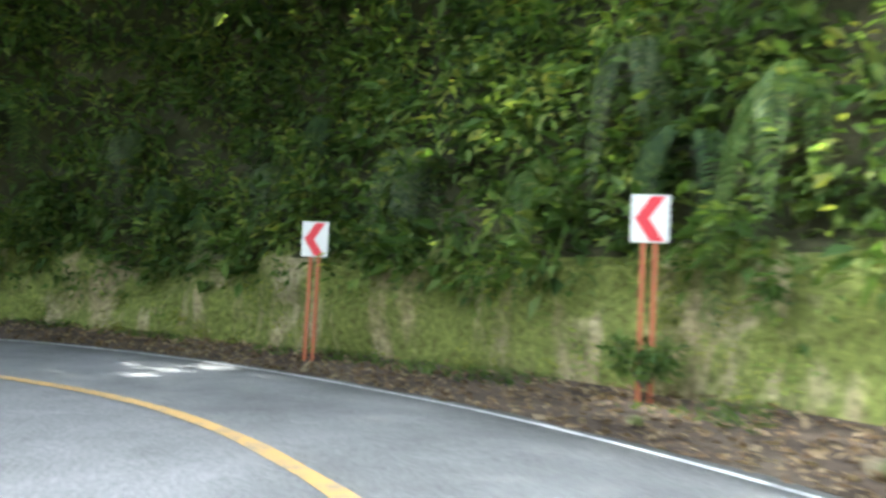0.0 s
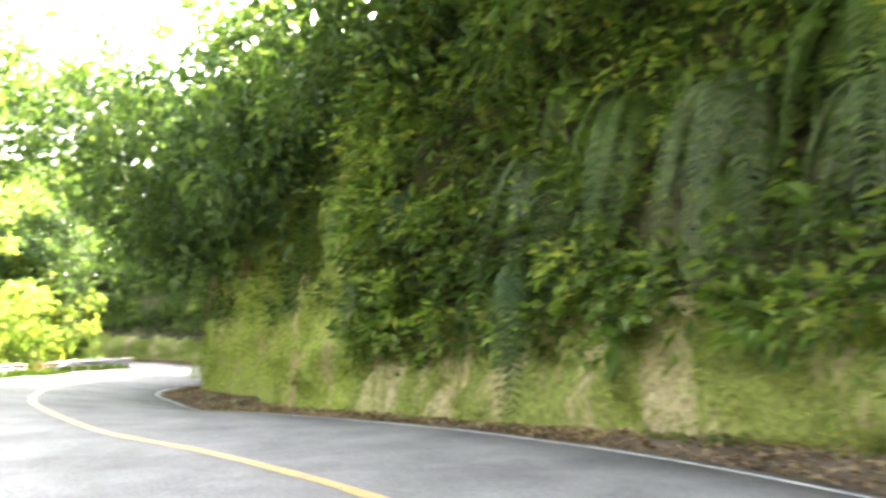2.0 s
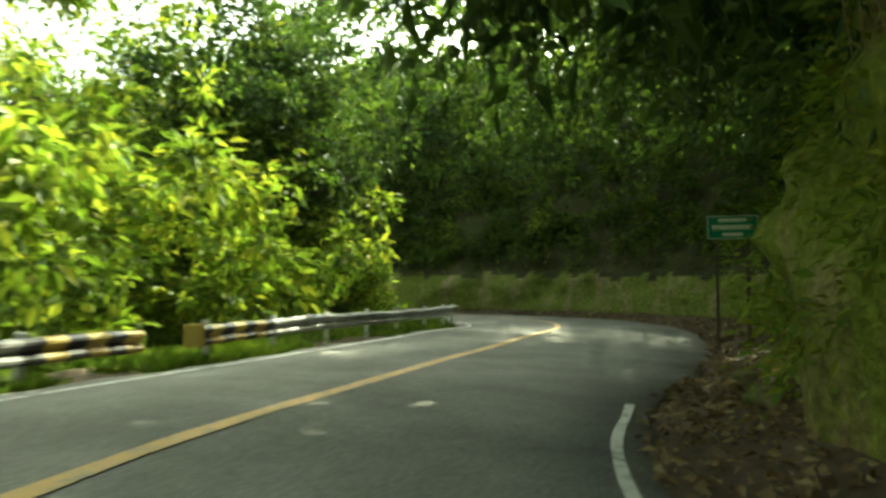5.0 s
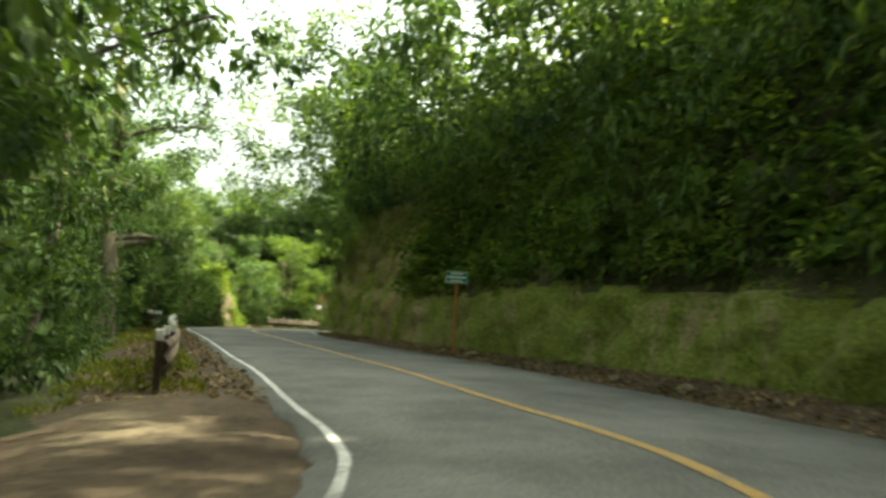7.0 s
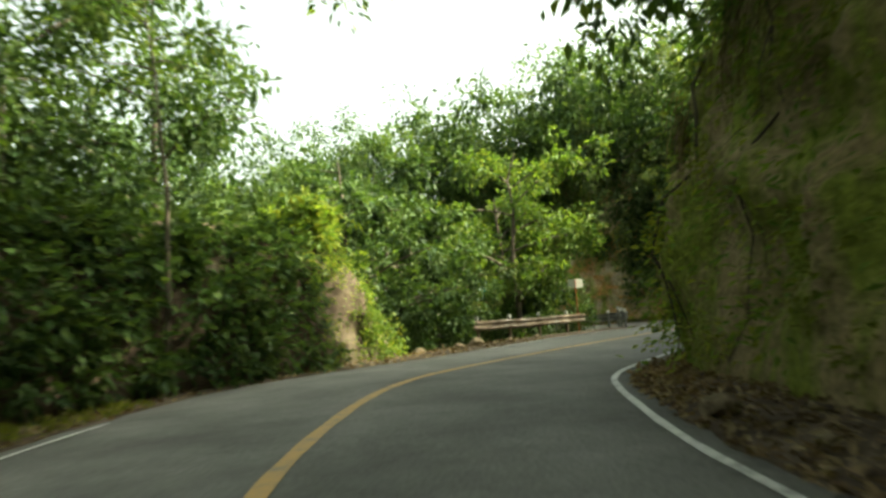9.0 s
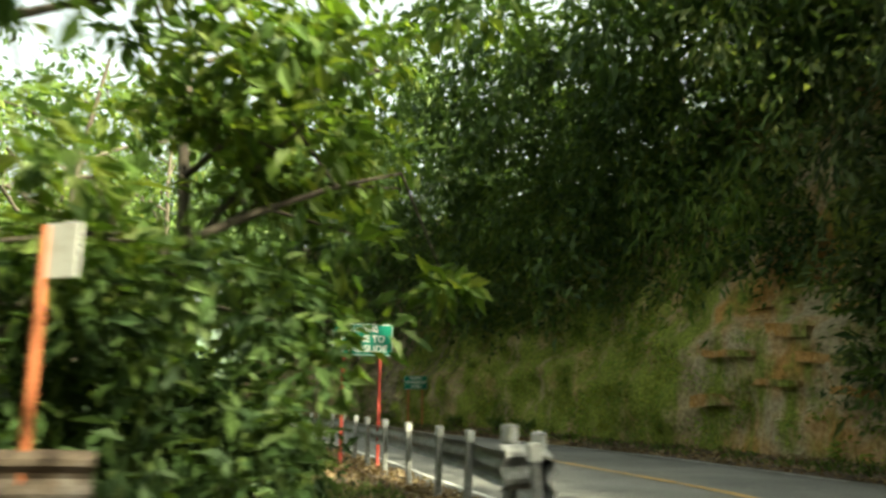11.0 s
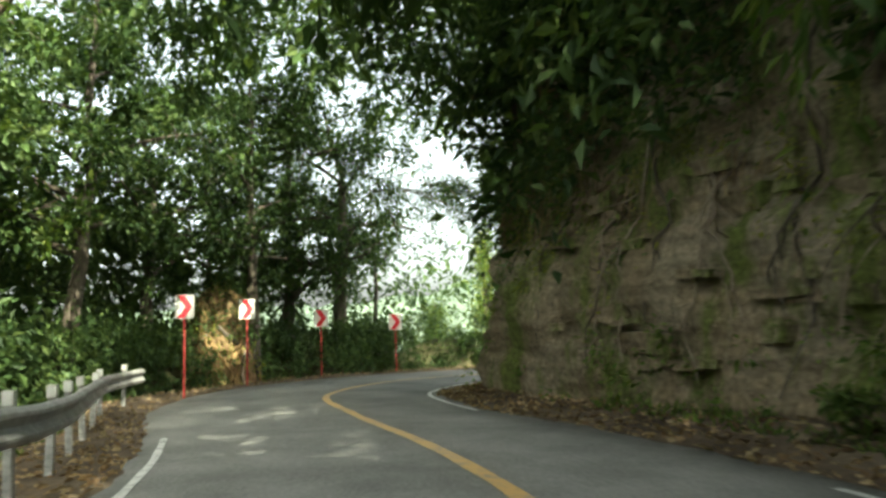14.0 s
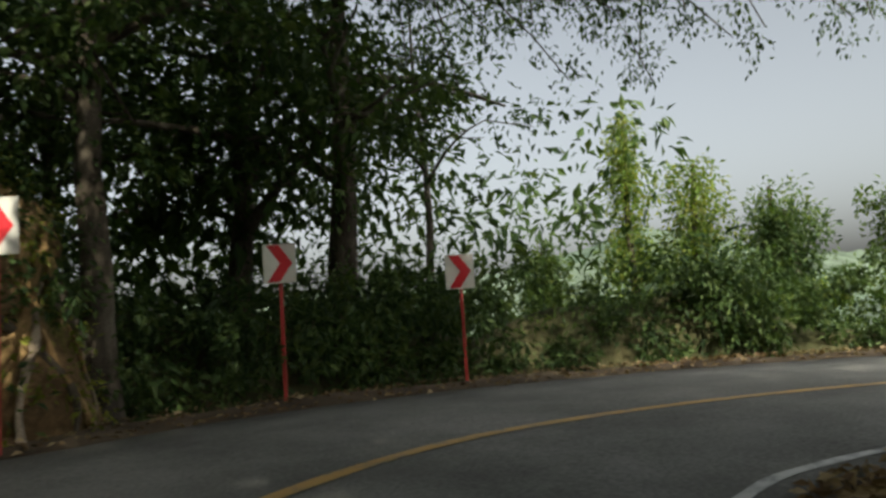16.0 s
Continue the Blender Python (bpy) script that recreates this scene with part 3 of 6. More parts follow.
def chevron_sign(x, y, z, yaw, w=0.6, h=0.75, bottom=2.15, left=True, posts=2, label="", lean=0.0, post_mat=None):
    sign = new("chevron_sign")
    sign.matrix_world = pose(x, y, z, 0, lean, yaw)
    for i in range(posts):
        px = (-0.085 + 0.17 * i) if posts == 2 else 0.0
        part("post", box_bm(0.07, 0.07, bottom + h * 0.6 + 0.3, (px, 0.045, (bottom + h * 0.6) / 2 - 0.15), 0.008), post_mat or M_POSTRED, sign)
    panel = part("panel", box_bm(w, 0.014, h, (0, 0, bottom + h / 2), 0.004), M_SIGNWHITE, sign)
    mark = part("chevron", chevron_bm(w, h, left=left), M_SIGNRED, panel, "red chevron arrow")
    mark.location = (0, -0.009, bottom + h / 2)
    return tagged(sign, label or "white road sign with a red chevron on two red-brown posts", "road sign", "chevron signs on the bends")


def text_mesh(text, size, material, parent, at, width=0.0):
    cu = bpy.data.curves.new("lettering", "FONT")
    cu.body, cu.size, cu.align_x, cu.align_y, cu.extrude, cu.offset = text, size, "CENTER", "CENTER", 0.003, 0.006
    tmp = new("lettering_source", cu)
    bpy.context.view_layer.update()
    me = bpy.data.meshes.new_from_object(tmp.evaluated_get(bpy.context.evaluated_depsgraph_get()))
    if width:
        xs = [v.co.x for v in me.vertices]
        k = width / max(max(xs) - min(xs), 1e-4)
        for v in me.vertices:
            v.co.x *= k
    bpy.data.objects.remove(tmp)
    bpy.data.curves.remove(cu)
    me.materials.clear()
    me.materials.append(material)
    ob = part_mesh("lettering", me, parent, "white capital letters")
    ob.matrix_local = Matrix.Translation(at) @ pose(0, 0, 0, 90, 0, 0)
    return ob


def warning_sign(x, y, z, yaw, lines, w=1.2, h=0.6, bottom=1.9, posts=2, post_mat=None, label="", bent=False):
    """A green board with a white border and lettering on red posts."""
    sign = new("warning_sign")
    sign.matrix_world = pose(x, y, z, 0, 0, yaw)
    for i in range(posts):
        px = (-0.36 + 0.72 * i) * w / 1.2 if posts == 2 else 0.02
        part("post", box_bm(0.075, 0.05, bottom + h * 0.7 + 0.3, (px, 0.04, (bottom + h * 0.7) / 2 - 0.15), 0.006), post_mat or M_POSTRED, sign)
    bm = bmesh.new()
    n = 16
    vs = []
    for i in range(n + 1):
        u = i / n - 0.5
        curl = 0.06 * max(0, u * 2 - 0.55) ** 2 * 6 if bent else 0.0
        dip = 0.02 * math.exp(-((u - 0.15) / 0.08) ** 2) if bent else 0.0
        for k, zz in enumerate((-0.5, 0.0, 0.5)):
            vs.append([bm.verts.new((u * w, curl * (1 if zz > 0 else 0.4) + yy, bottom + h / 2 + zz * h - (dip if zz > 0 else 0))) for yy in (-0.008, 0.008)])
    for i in range(n):
        for k in range(2):
            a, b, c, d = vs[i * 3 + k], vs[i * 3 + k + 1], vs[(i + 1) * 3 + k + 1], vs[(i + 1) * 3 + k]
            bm.faces.new((a[0], b[0], c[0], d[0]))
            bm.faces.new((a[1], d[1], c[1], b[1]))
        for k, flip in ((0, False), (2, True)):
            a, d = vs[i * 3 + k], vs[(i + 1) * 3 + k]
            bm.faces.new((a[0], d[0], d[1], a[1]) if not flip else (a[0], a[1], d[1], d[0]))
    board = part("board", bm, M_SIGNGREEN, sign)
    for sx, sz, px, pz in ((w - 0.03, 0.018, 0, h / 2 - 0.02), (w - 0.03, 0.018, 0, -h / 2 + 0.02), (0.018, h - 0.03, -w / 2 + 0.02, 0), (0.018, h - 0.03, w / 2 - 0.02, 0)):
        part("border", box_bm(sx, 0.004, sz, (px, -0.0105, bottom + h / 2 + pz)), M_SIGNWHITE, board)
    for text, size, pz, wid in lines:
        if text:
            text_mesh(text, size * h, M_SIGNWHITE, board, (0, -0.012, bottom + h / 2 + pz * h), wid * w)
        else:
            part("text_bar", box_bm(wid * w, 0.004, size * h * 0.7, (0, -0.011, bottom + h / 2 + pz * h)), M_SIGNWHITE, board, "white unreadable line of text")
    return tagged(sign, label, "road sign", "green warning signs")


def at_road(c, d, h=0.0):
    p = on(c, d, h)
    return float(p[0]), float(p[1]), float(p[2])


def facing(x, y, tx, ty):
    """Turn about z so that a sign whose face looks along -y faces the place (tx, ty)."""
    return math.degrees(math.atan2(tx - x, -(ty - y)))


chevron_sign(2.98, 10.4, 0.85, facing(2.98, 10.4, 0.3, 0), w=0.54, h=0.70, bottom=2.17)
chevron_sign(-2.62, 14.75, 0.75, facing(-2.62, 14.75, -4.5, 4.0), w=0.56, h=0.72, bottom=1.98)
chevron_sign(-17.1, 17.07, 0.86, facing(-17.1, 17.07, -6.5, 8.5), w=0.6, h=0.76, bottom=2.52)
x, y, z = at_road(68.7, 4.95, 0.0)
warning_sign(x, y, z, heading(69) + 4, [("WARNING", 0.24, 0.32, 0.5), ("PRONE TO", 0.30, 0.02, 0.72), ("LANDSLIDE", 0.30, -0.29, 0.80)], w=1.42, h=0.70, bottom=1.72, label="green warning sign on red posts behind the guard rail")
x, y, z = at_road(89.0, -4.6, 0.1)
warning_sign(x, y, z, heading(80) - 4, [("", 0.2, 0.30, 0.55), ("", 0.26, 0.0, 0.8), ("", 0.2, -0.30, 0.4)], bottom=2.46, post_mat=M_BARK, label="green warning sign on dark posts beside the mossy bank")
x, y, z = at_road(124.4, -5.05, 0.15)
warning_sign(x, y, z, heading(124) - 8, [("", 0.2, 0.30, 0.55), ("", 0.26, 0.0, 0.8), ("", 0.2, -0.30, 0.6)], w=0.84, h=0.46, bottom=2.5, posts=1, label="green warning sign on one red post against the bank")
x, y, z = at_road(193.45, 4.8, 0.0)
warning_sign(x, y, z, heading(190) + 4, [("WARNING", 0.24, 0.32, 0.5), ("PRONE TO", 0.30, 0.02, 0.72), ("LANDSLIDE", 0.30, -0.29, 0.80)], w=1.46, h=0.74, bottom=2.5, post_mat=M_POSTSCARLET, label="green warning sign on tall red posts behind the guard rail")
x, y, z = at_road(213.9, -4.85, 0.3)
warning_sign(x, y, z, heading(213) - 2, [("WARNING", 0.24, 0.32, 0.5), ("DANGEROUS", 0.30, 0.02, 0.85), ("CURVE", 0.30, -0.29, 0.46)], w=1.48, h=0.72, bottom=1.76, bent=True, label="dented green warning sign on red posts below the cliff")
for x, y, w, mid in ((-58.82, -107.06, 0.56, 2.73), (-55.78, -110.73, 0.56, 2.77), (-53.7, -115.3, 0.6, 2.45), (-54.1, -119.1, 0.6, 2.2)):
    chevron_sign(x, y, -4.18, facing(x, y, -71, -103.5), w=w, h=0.72, bottom=mid - 0.36, left=False, posts=1, post_mat=M_POSTDARK, label="white road sign with a red chevron on a dark red post")


def panel_marker(c, d):
    x, y, z = at_road(c, d)
    ob = new("marker_sign")
    ob.matrix_world = pose(x, y, z, 0, 0, heading(150))
    part("post", box_bm(0.06, 0.06, 2.6, (0, 0.03, 1.15), 0.006), M_POSTRED, ob)
    for sx in (-1, 1):
        part("panel", box_bm(0.34, 0.012, 0.42, (sx * 0.18, 0.03 + 0.05 * abs(sx), 2.25), 0.004, pose(0, 0, 0, 0, 0, sx * 16)), M_SIGNWHITE, ob)
    tagged(ob, "two plain white sign panels on a rusty post", "road sign")


panel_marker(172.3, 6.0)

# ------------------------------------------------------------------ guard rails
BEAM = [(0.0, 0.155), (0.03, 0.145), (0.075, 0.11), (0.08, 0.075), (0.03, 0.03), (0.012, 0.0), (0.03, -0.03), (0.08, -0.075), (0.075, -0.11), (0.03, -0.145), (0.0, -0.155)]


def beam_mesh(name, c0, c1, dfun, top, material, tallness=1.0):
    c = np.linspace(c0, c1, max(2, int((c1 - c0) / 0.5)) + 1)
    prof = np.array(BEAM + [(u - 0.012, v) for u, v in BEAM[::-1]]) * np.array([1.0, tallness])
    d = dfun(c)
    wob = 0.03 * np.sin(c * 0.7) + 0.015 * np.sin(c * 2.3)
    P = on(c[:, None] + 0 * prof[None, :, 0], d[:, None] - prof[None, :, 0], top + wob[:, None] * 0.6 - 0.16 + prof[None, :, 1])
    k = len(prof)
    i = np.arange(len(c) * k).reshape(len(c), k)
    j = np.roll(i, -1, 1)
    f = np.stack([i[:-1], j[:-1], j[1:], i[1:]], -1).reshape(-1, 4)
    return mesh_from(name, P.reshape(-1, 3), f, material, False)


def guard_rail(c0, c1, dfun, top=0.74, hazard=(), label="", step=2.0, tall=0.0, steel=M_STEEL):
    """A W-beam on posts; hazard: stretches painted in yellow and black."""
    rail = new("guard_rail")
    cuts = sorted({c0, c1, *[v for h in hazard for v in h]})
    for a, b in zip(cuts[:-1], cuts[1:]):
        if any(h[0] <= a and b <= h[1] for h in hazard):
            n = max(1, round((b - a) / 0.32))
            for i in range(n):
                part_mesh("striped_beam", beam_mesh("striped_beam", a + (b - a) * i / n, a + (b - a) * (i + 1) / n, dfun, top, M_HAZARDY if i % 2 else M_BLACK), rail, "yellow and black hazard stripe")
        else:
            part_mesh("beam", beam_mesh("beam", a, b, dfun, top - 0.06 * (tall > 0), steel, 1.3 if tall else 1.0), rail)
    for c in np.arange(c0 + 0.4, c1, step):
        x, y, z = at_road(c, float(dfun(np.array([c]))[0]) + 0.09, 0.0)
        p = part("post", box_bm(0.1, 0.1, top + 0.55 + tall, (0, 0, (top + tall) / 2 - 0.22), 0.015), steel if tall else M_POSTWHITE, rail)
        p.matrix_world = pose(x, y, z, random.uniform(-2, 2), random.uniform(-3, 3), heading(c))
        if tall:
            part("cap", box_bm(0.125, 0.125, 0.17, (0, 0, top + tall - 0.01), 0.02), M_POSTWHITE, p, "white-painted post top")
    return tagged(rail, label, "guard rail", "roadside guard rails")


def end_piece(rail, c, dfun, top):
    x, y, z = at_road(c, float(dfun(np.array([c]))[0]) - 0.03, top - 0.16)
    bm = bmesh.new()
    bmesh.ops.create_cone(bm, cap_ends=True, segments=14, radius1=0.17, radius2=0.17, depth=0.34, matrix=Matrix.Scale(0.6, 4, (0, 1, 0)))
    p = part("end_piece", bm, M_HAZARDY, rail, "rounded yellow rail end")
    p.matrix_world = pose(x, y, z, 0, 0, heading(c))


flat = lambda v: (lambda c: np.full(np.shape(c), v))
lin = lambda a, b: (lambda c: np.interp(c, a, b))
guard_rail(44, 63.6, lin([44, 56, 63.6], [4.4, 4.1, 3.75]), label="grey steel guard rail on white posts along the valley side")
r = guard_rail(63.7, 77.9, lin([63.7, 70, 77.9], [3.75, 4.0, 3.85]), hazard=((63.7, 65.5), (76.0, 77.9)), label="grey steel guard rail with yellow and black ends")
end_piece(r, 63.7, flat(3.75), 0.74)
r = guard_rail(79.0, 94.6, lin([79, 94.6], [3.75, 3.6]), hazard=((79.0, 81.2), (93.0, 94.6)), label="short grey guard rail with striped yellow and black ends")
end_piece(r, 78.9, lin([79, 94.6], [3.75, 3.6]), 0.74)
guard_rail(110.5, 133.4, lin([110, 119, 128, 133.4], [5.2, 4.95, 4.6, 4.45]), top=0.8, tall=0.08, steel=M_RUSTY, label="weathered grey guard rail on short posts")
guard_rail(137.6, 147.0, lin([137.6, 147], [4.95, 6.3]), top=0.9, tall=0.08, steel=M_RUSTY, label="weathered guard rail half hidden by a shrub")
guard_rail(165.0, 173.0, lin([165, 173], [7.2, 5.9]), top=0.8, tall=0.1, steel=M_RUSTY, label="short rusty guard rail inside the bend")
guard_rail(177.5, 232.6, lin([177, 186, 214, 225, 233], [5.0, 4.5, 4.25, 4.4, 5.0]), top=0.96, tall=0.07, label="grey steel guard rail on white-topped posts")


# ------------------------------------------------------------------ trees
# gaps in the canopy through which the sun reaches the root tangle and the nose of the earth bank: place, width
SUNNY = [(on(237.2, 7.1, 1.4), 0.5), (on(157.0, 5.2, 1.6), 1.5)]


def open_to_sun(centres, radius):
    """Which leaf clumps keep clear of the gaps in the canopy."""
    run = math.cos(math.radians(SUN_ELEV)) / math.hypot(*SUN_AZ)
    ray = np.array([SUN_AZ[0] * run, SUN_AZ[1] * run, math.sin(math.radians(SUN_ELEV))])
    clear = np.ones(len(centres), bool)
    for place, wide in SUNNY:
        away = np.asarray(centres) - place
        along_ray = away @ ray
        off = np.linalg.norm(away - along_ray[:, None] * ray, axis=1)
        clear &= ~((along_ray > 2.0) & (off < wide + 0.7 * np.asarray(radius)))
    return clear


def tree(c, d, height, radius, crown=L_MID, bark=M_BARK, base=0.4, spread=0.35, limbs=9, per=260, leaf=0.16, lean=(0, 0), seed=0, z=None, ivy=0, label="", droop=0.3, clump=0.085, name="tree"):
    """A tapered, bent trunk with limbs and twigs, and a crown of small leaves gathered at their ends."""
    rng = np.random.default_rng(1000 + seed)
    x, y, zz = at_road(c, d, 0.0)
    if z is None:
        z = -0.25 - max(0, d - 5.2) * 0.10 - max(0, d - 8) * 0.28 if d > 0 else 0.0
    ob = new(name)
    ob.location = (x, y, zz + z)
    t = np.linspace(0, 1, 9)
    bend = rng.normal(size=2) * height * 0.03
    wig = rng.normal(size=(9, 2)) * radius * 0.5
    tr = np.stack([lean[0] * t * height + bend[0] * np.sin(t * 3) + wig[:, 0] * t, lean[1] * t * height + bend[1] * np.sin(t * 2.4) + wig[:, 1] * t, t * height * 0.9 - 0.4 * (1 - t)], 1)
    rad = radius * (1 - 0.82 * t) * (1 + 0.5 * np.exp(-t * 12))
    wood = [tube(tr, rad, 9)]
    tips = []
    for k in range(limbs):
        a = base + (0.98 - base) * (k + rng.uniform(0, 0.8)) / limbs
        o = np.array([np.interp(a, t, tr[:, j]) for j in range(3)])
        ang = rng.uniform(0, 2 * math.pi)
        L = height * spread * (1.25 - 0.7 * a) * rng.uniform(0.75, 1.25)
        s = np.linspace(0, 1, 6)
        dirn = np.array([math.cos(ang), math.sin(ang)])
        rise = rng.uniform(0.25, 0.8)
        q = np.stack([o[0] + dirn[0] * L * s + rng.normal() * 0.1 * L * s ** 2, o[1] + dirn[1] * L * s + rng.normal() * 0.1 * L * s ** 2, o[2] + L * (rise * s - 0.25 * s ** 2)], 1)
        r0 = np.interp(a, t, rad) * 0.6
        wood.append(tube(q, r0 * (1 - 0.85 * s) + 0.008, 5))
        for u in (0.45, 0.62, 0.8, 1.0):
            p = np.array([np.interp(u, s, q[:, j]) for j in range(3)])
            for _ in range(2):
                e = p + rng.normal(size=3) * np.array([1, 1, 0.6]) * L * 0.20
                w = np.linspace(p, e, 3)
                if _ == 0:
                    wood.append(tube(w, r0 * 0.28 * np.array([1, 0.7, 0.3]) + 0.004, 4))
                tips.append(e)
    v, f = join(wood)
    part_mesh("trunk", mesh_from("trunk", v, f, bark, True), ob)
    tips = np.array(tips)
    tips = tips[open_to_sun(tips + np.array([x, y, zz + z]), height * 0.6 * clump)]
    n = rng.integers(int(per * 0.5), int(per * 1.4), len(tips)) // 14
    v, f = clumps(rng, tips, height * 0.68 * clump * rng.uniform(0.6, 1.4, len(tips)), n * 13 // 5, leaf * 1.62, 0.65, 0.4, None, droop, 0.5, 0.55)
    part_mesh("crown", mesh_from("crown", v, f, crown), ob)
    if ivy:
        m = 26 * ivy
        tt = rng.uniform(0.02, 0.75, m)
        p = np.stack([np.interp(tt, t, tr[:, j]) for j in range(3)], 1)
        v, f = clumps(rng, p, radius * 1.5 + 0.25, np.full(m, 22), 0.16, 1.0, 0.3)
        part_mesh("ivy", mesh_from("ivy", v, f, L_DARK), ob, "dark ivy climbing the trunk")
    return tagged(ob, label or "tall leafy tree on the valley side of the road", "tree")


VALLEY = "slender tree with a bright leafy crown on the valley side"
# (c, d, height, radius, crown, bark, base, spread, limbs, per, leaf, ivy)
LEFT_TREES = [
    (58, 12, 14, 0.20, L_BRIGHT, M_BARK, 0.3, 0.40, 10, 300, 0.20, 0),
    (66, 10.5, 14.5, 0.16, L_MID, M_PALEBARK, 0.35, 0.40, 10, 300, 0.19, 0),
    (74, 12.0, 14.5, 0.20, L_BRIGHT, M_BARK, 0.3, 0.42, 11, 320, 0.20, 0),
    (73, 18, 18, 0.24, L_MID, M_BARK, 0.3, 0.40, 11, 300, 0.22, 0),
    (83, 14, 13.5, 0.18, L_BRIGHT, M_BARK, 0.3, 0.42, 11, 320, 0.22, 0),
    (82, 22, 18, 0.24, L_BRIGHT, M_BARK, 0.3, 0.42, 11, 300, 0.25, 0),
    (92, 17, 15, 0.20, L_MID, M_BARK, 0.3, 0.42, 11, 300, 0.22, 0),
    (99, 11, 13, 0.22, L_DARK, M_BARK, 0.35, 0.36, 10, 300, 0.20, 1),
    (106, 8.5, 13, 0.22, L_DARK, M_BARK, 0.35, 0.34, 10, 300, 0.18, 1),
    (114, 10, 14, 0.24, L_DARK, M_BARK, 0.35, 0.34, 10, 300, 0.18, 1),
    (121, 8.6, 13, 0.18, L_DARK, M_BARK, 0.4, 0.32, 9, 260, 0.16, 0),
    (127, 12, 15, 0.34, L_DARK, M_BARK, 0.35, 0.34, 10, 280, 0.18, 5),
    (134.5, 7.6, 15, 0.50, L_DARK, M_BARK, 0.3, 0.34, 12, 360, 0.16, 4),
    (140.5, 9.0, 13, 0.32, L_DARK, M_BARK, 0.3, 0.32, 11, 320, 0.16, 2),
    (144.5, 8.2, 11, 0.16, L_DARK, M_BARK, 0.35, 0.34, 10, 320, 0.16, 1),
    (141, 15, 14, 0.22, L_MID, M_BARK, 0.35, 0.34, 10, 260, 0.18, 0),
    (151.0, 5.6, 10.5, 0.075, L_MID, M_BARK, 0.75, 0.22, 7, 110, 0.13, 0),
    (149.0, 6.6, 8, 0.06, L_MID, M_BARK, 0.75, 0.2, 6, 90, 0.13, 0),
    (168, 14, 11, 0.2, L_MID, M_BARK, 0.25, 0.42, 11, 320, 0.2, 0),
    (176, 11, 10, 0.2, L_MID, M_BARK, 0.25, 0.42, 11, 320, 0.2, 0),
    (181, 10.5, 12, 0.2, L_MID, M_BARK, 0.3, 0.40, 11, 300, 0.2, 0),
    (196, 11, 13, 0.2, L_MID, M_BARK, 0.35, 0.38, 11, 90, 0.17, 0),
    (203, 10.0, 13, 0.22, L_MID, M_BARK, 0.35, 0.36, 11, 100, 0.17, 0),
    (209, 13, 15, 0.24, L_MID, M_BARK, 0.35, 0.36, 11, 110, 0.18, 0),
    (215, 12.5, 14, 0.2, L_MID, M_BARK, 0.4, 0.32, 10, 140, 0.17, 0),
    (222, 13, 15, 0.24, L_MID, M_BARK, 0.35, 0.34, 10, 240, 0.18, 0),
    (228.6, 6.9, 17, 0.34, L_MID, M_PALEBARK, 0.5, 0.34, 12, 60, 0.15, 0),
    (232.5, 10.5, 14, 0.17, L_MID, M_BARK, 0.4, 0.30, 10, 300, 0.16, 0),
    (236.5, 9.4, 14, 0.32, L_DARK, M_BARK, 0.4, 0.32, 11, 320, 0.15, 2),
    (238.0, 6.8, 14, 0.30, L_DARK, M_BARK, 0.42, 0.30, 11, 300, 0.15, 2),
    (240.6, 8.6, 15, 0.42, L_DARK, M_BARK, 0.35, 0.34, 12, 330, 0.15, 3),
    (242.5, 12, 14, 0.18, L_DARK, M_BARK, 0.55, 0.32, 10, 110, 0.15, 1),
    (159.5, 8.5, 8.5, 0.14, L_DARK, M_BARK, 0.25, 0.38, 11, 340, 0.18, 1),
    (163.0, 10.0, 9.5, 0.16, L_DARK, M_BARK, 0.25, 0.38, 11, 340, 0.18, 0),
    (167.0, 11.0, 8.0, 0.14, L_DARK, M_BARK, 0.2, 0.40, 11, 340, 0.18, 0),
    (147.5, 8.4, 15, 0.24, L_DARK, M_BARK, 0.3, 0.30, 12, 420, 0.18, 3),
    (150.5, 9.6, 16, 0.24, L_DARK, M_BARK, 0.3, 0.30, 12, 420, 0.18, 3),
    (153.5, 8.8, 15, 0.16, L_DARK, M_BARK, 0.45, 0.26, 11, 360, 0.17, 2),
    (146.0, 12.5, 16, 0.24, L_DARK, M_BARK, 0.3, 0.32, 12, 420, 0.19, 1),
    (157.5, 9.0, 6.5, 0.10, L_MID, M_BARK, 0.2, 0.36, 10, 320, 0.17, 0),
    (239.6, 9.4, 16, 0.36, L_DARK, M_BARK, 0.3, 0.30, 13, 420, 0.17, 6),
    (238.2, 10.0, 15, 0.20, L_DARK, M_BARK, 0.35, 0.32, 12, 420, 0.17, 2),
    (233.0, 8.0, 15, 0.32, L_DARK, M_BARK, 0.35, 0.32, 12, 420, 0.18, 2),
    (230.0, 10.0, 15, 0.20, L_DARK, M_BARK, 0.35, 0.32, 12, 420, 0.18, 2),
    (219.5, 12.5, 14, 0.20, L_MID, M_BARK, 0.35, 0.34, 11, 360, 0.18, 1),
]
for k, (c, d, hh, rr, cr, bk, bs, sp, lm, pr, lf, iv) in enumerate(LEFT_TREES):
    lab = "tree with dark ivy-clad trunk beside the road" if iv else ("pale-barked tall tree beyond the guard rail" if bk is M_PALEBARK else VALLEY if cr is L_BRIGHT else "tree with mid-green leaves below the road's edge")
    tree(c, d, hh, rr, cr, bk, bs, sp, lm, pr, lf, seed=k, ivy=iv, label=lab)

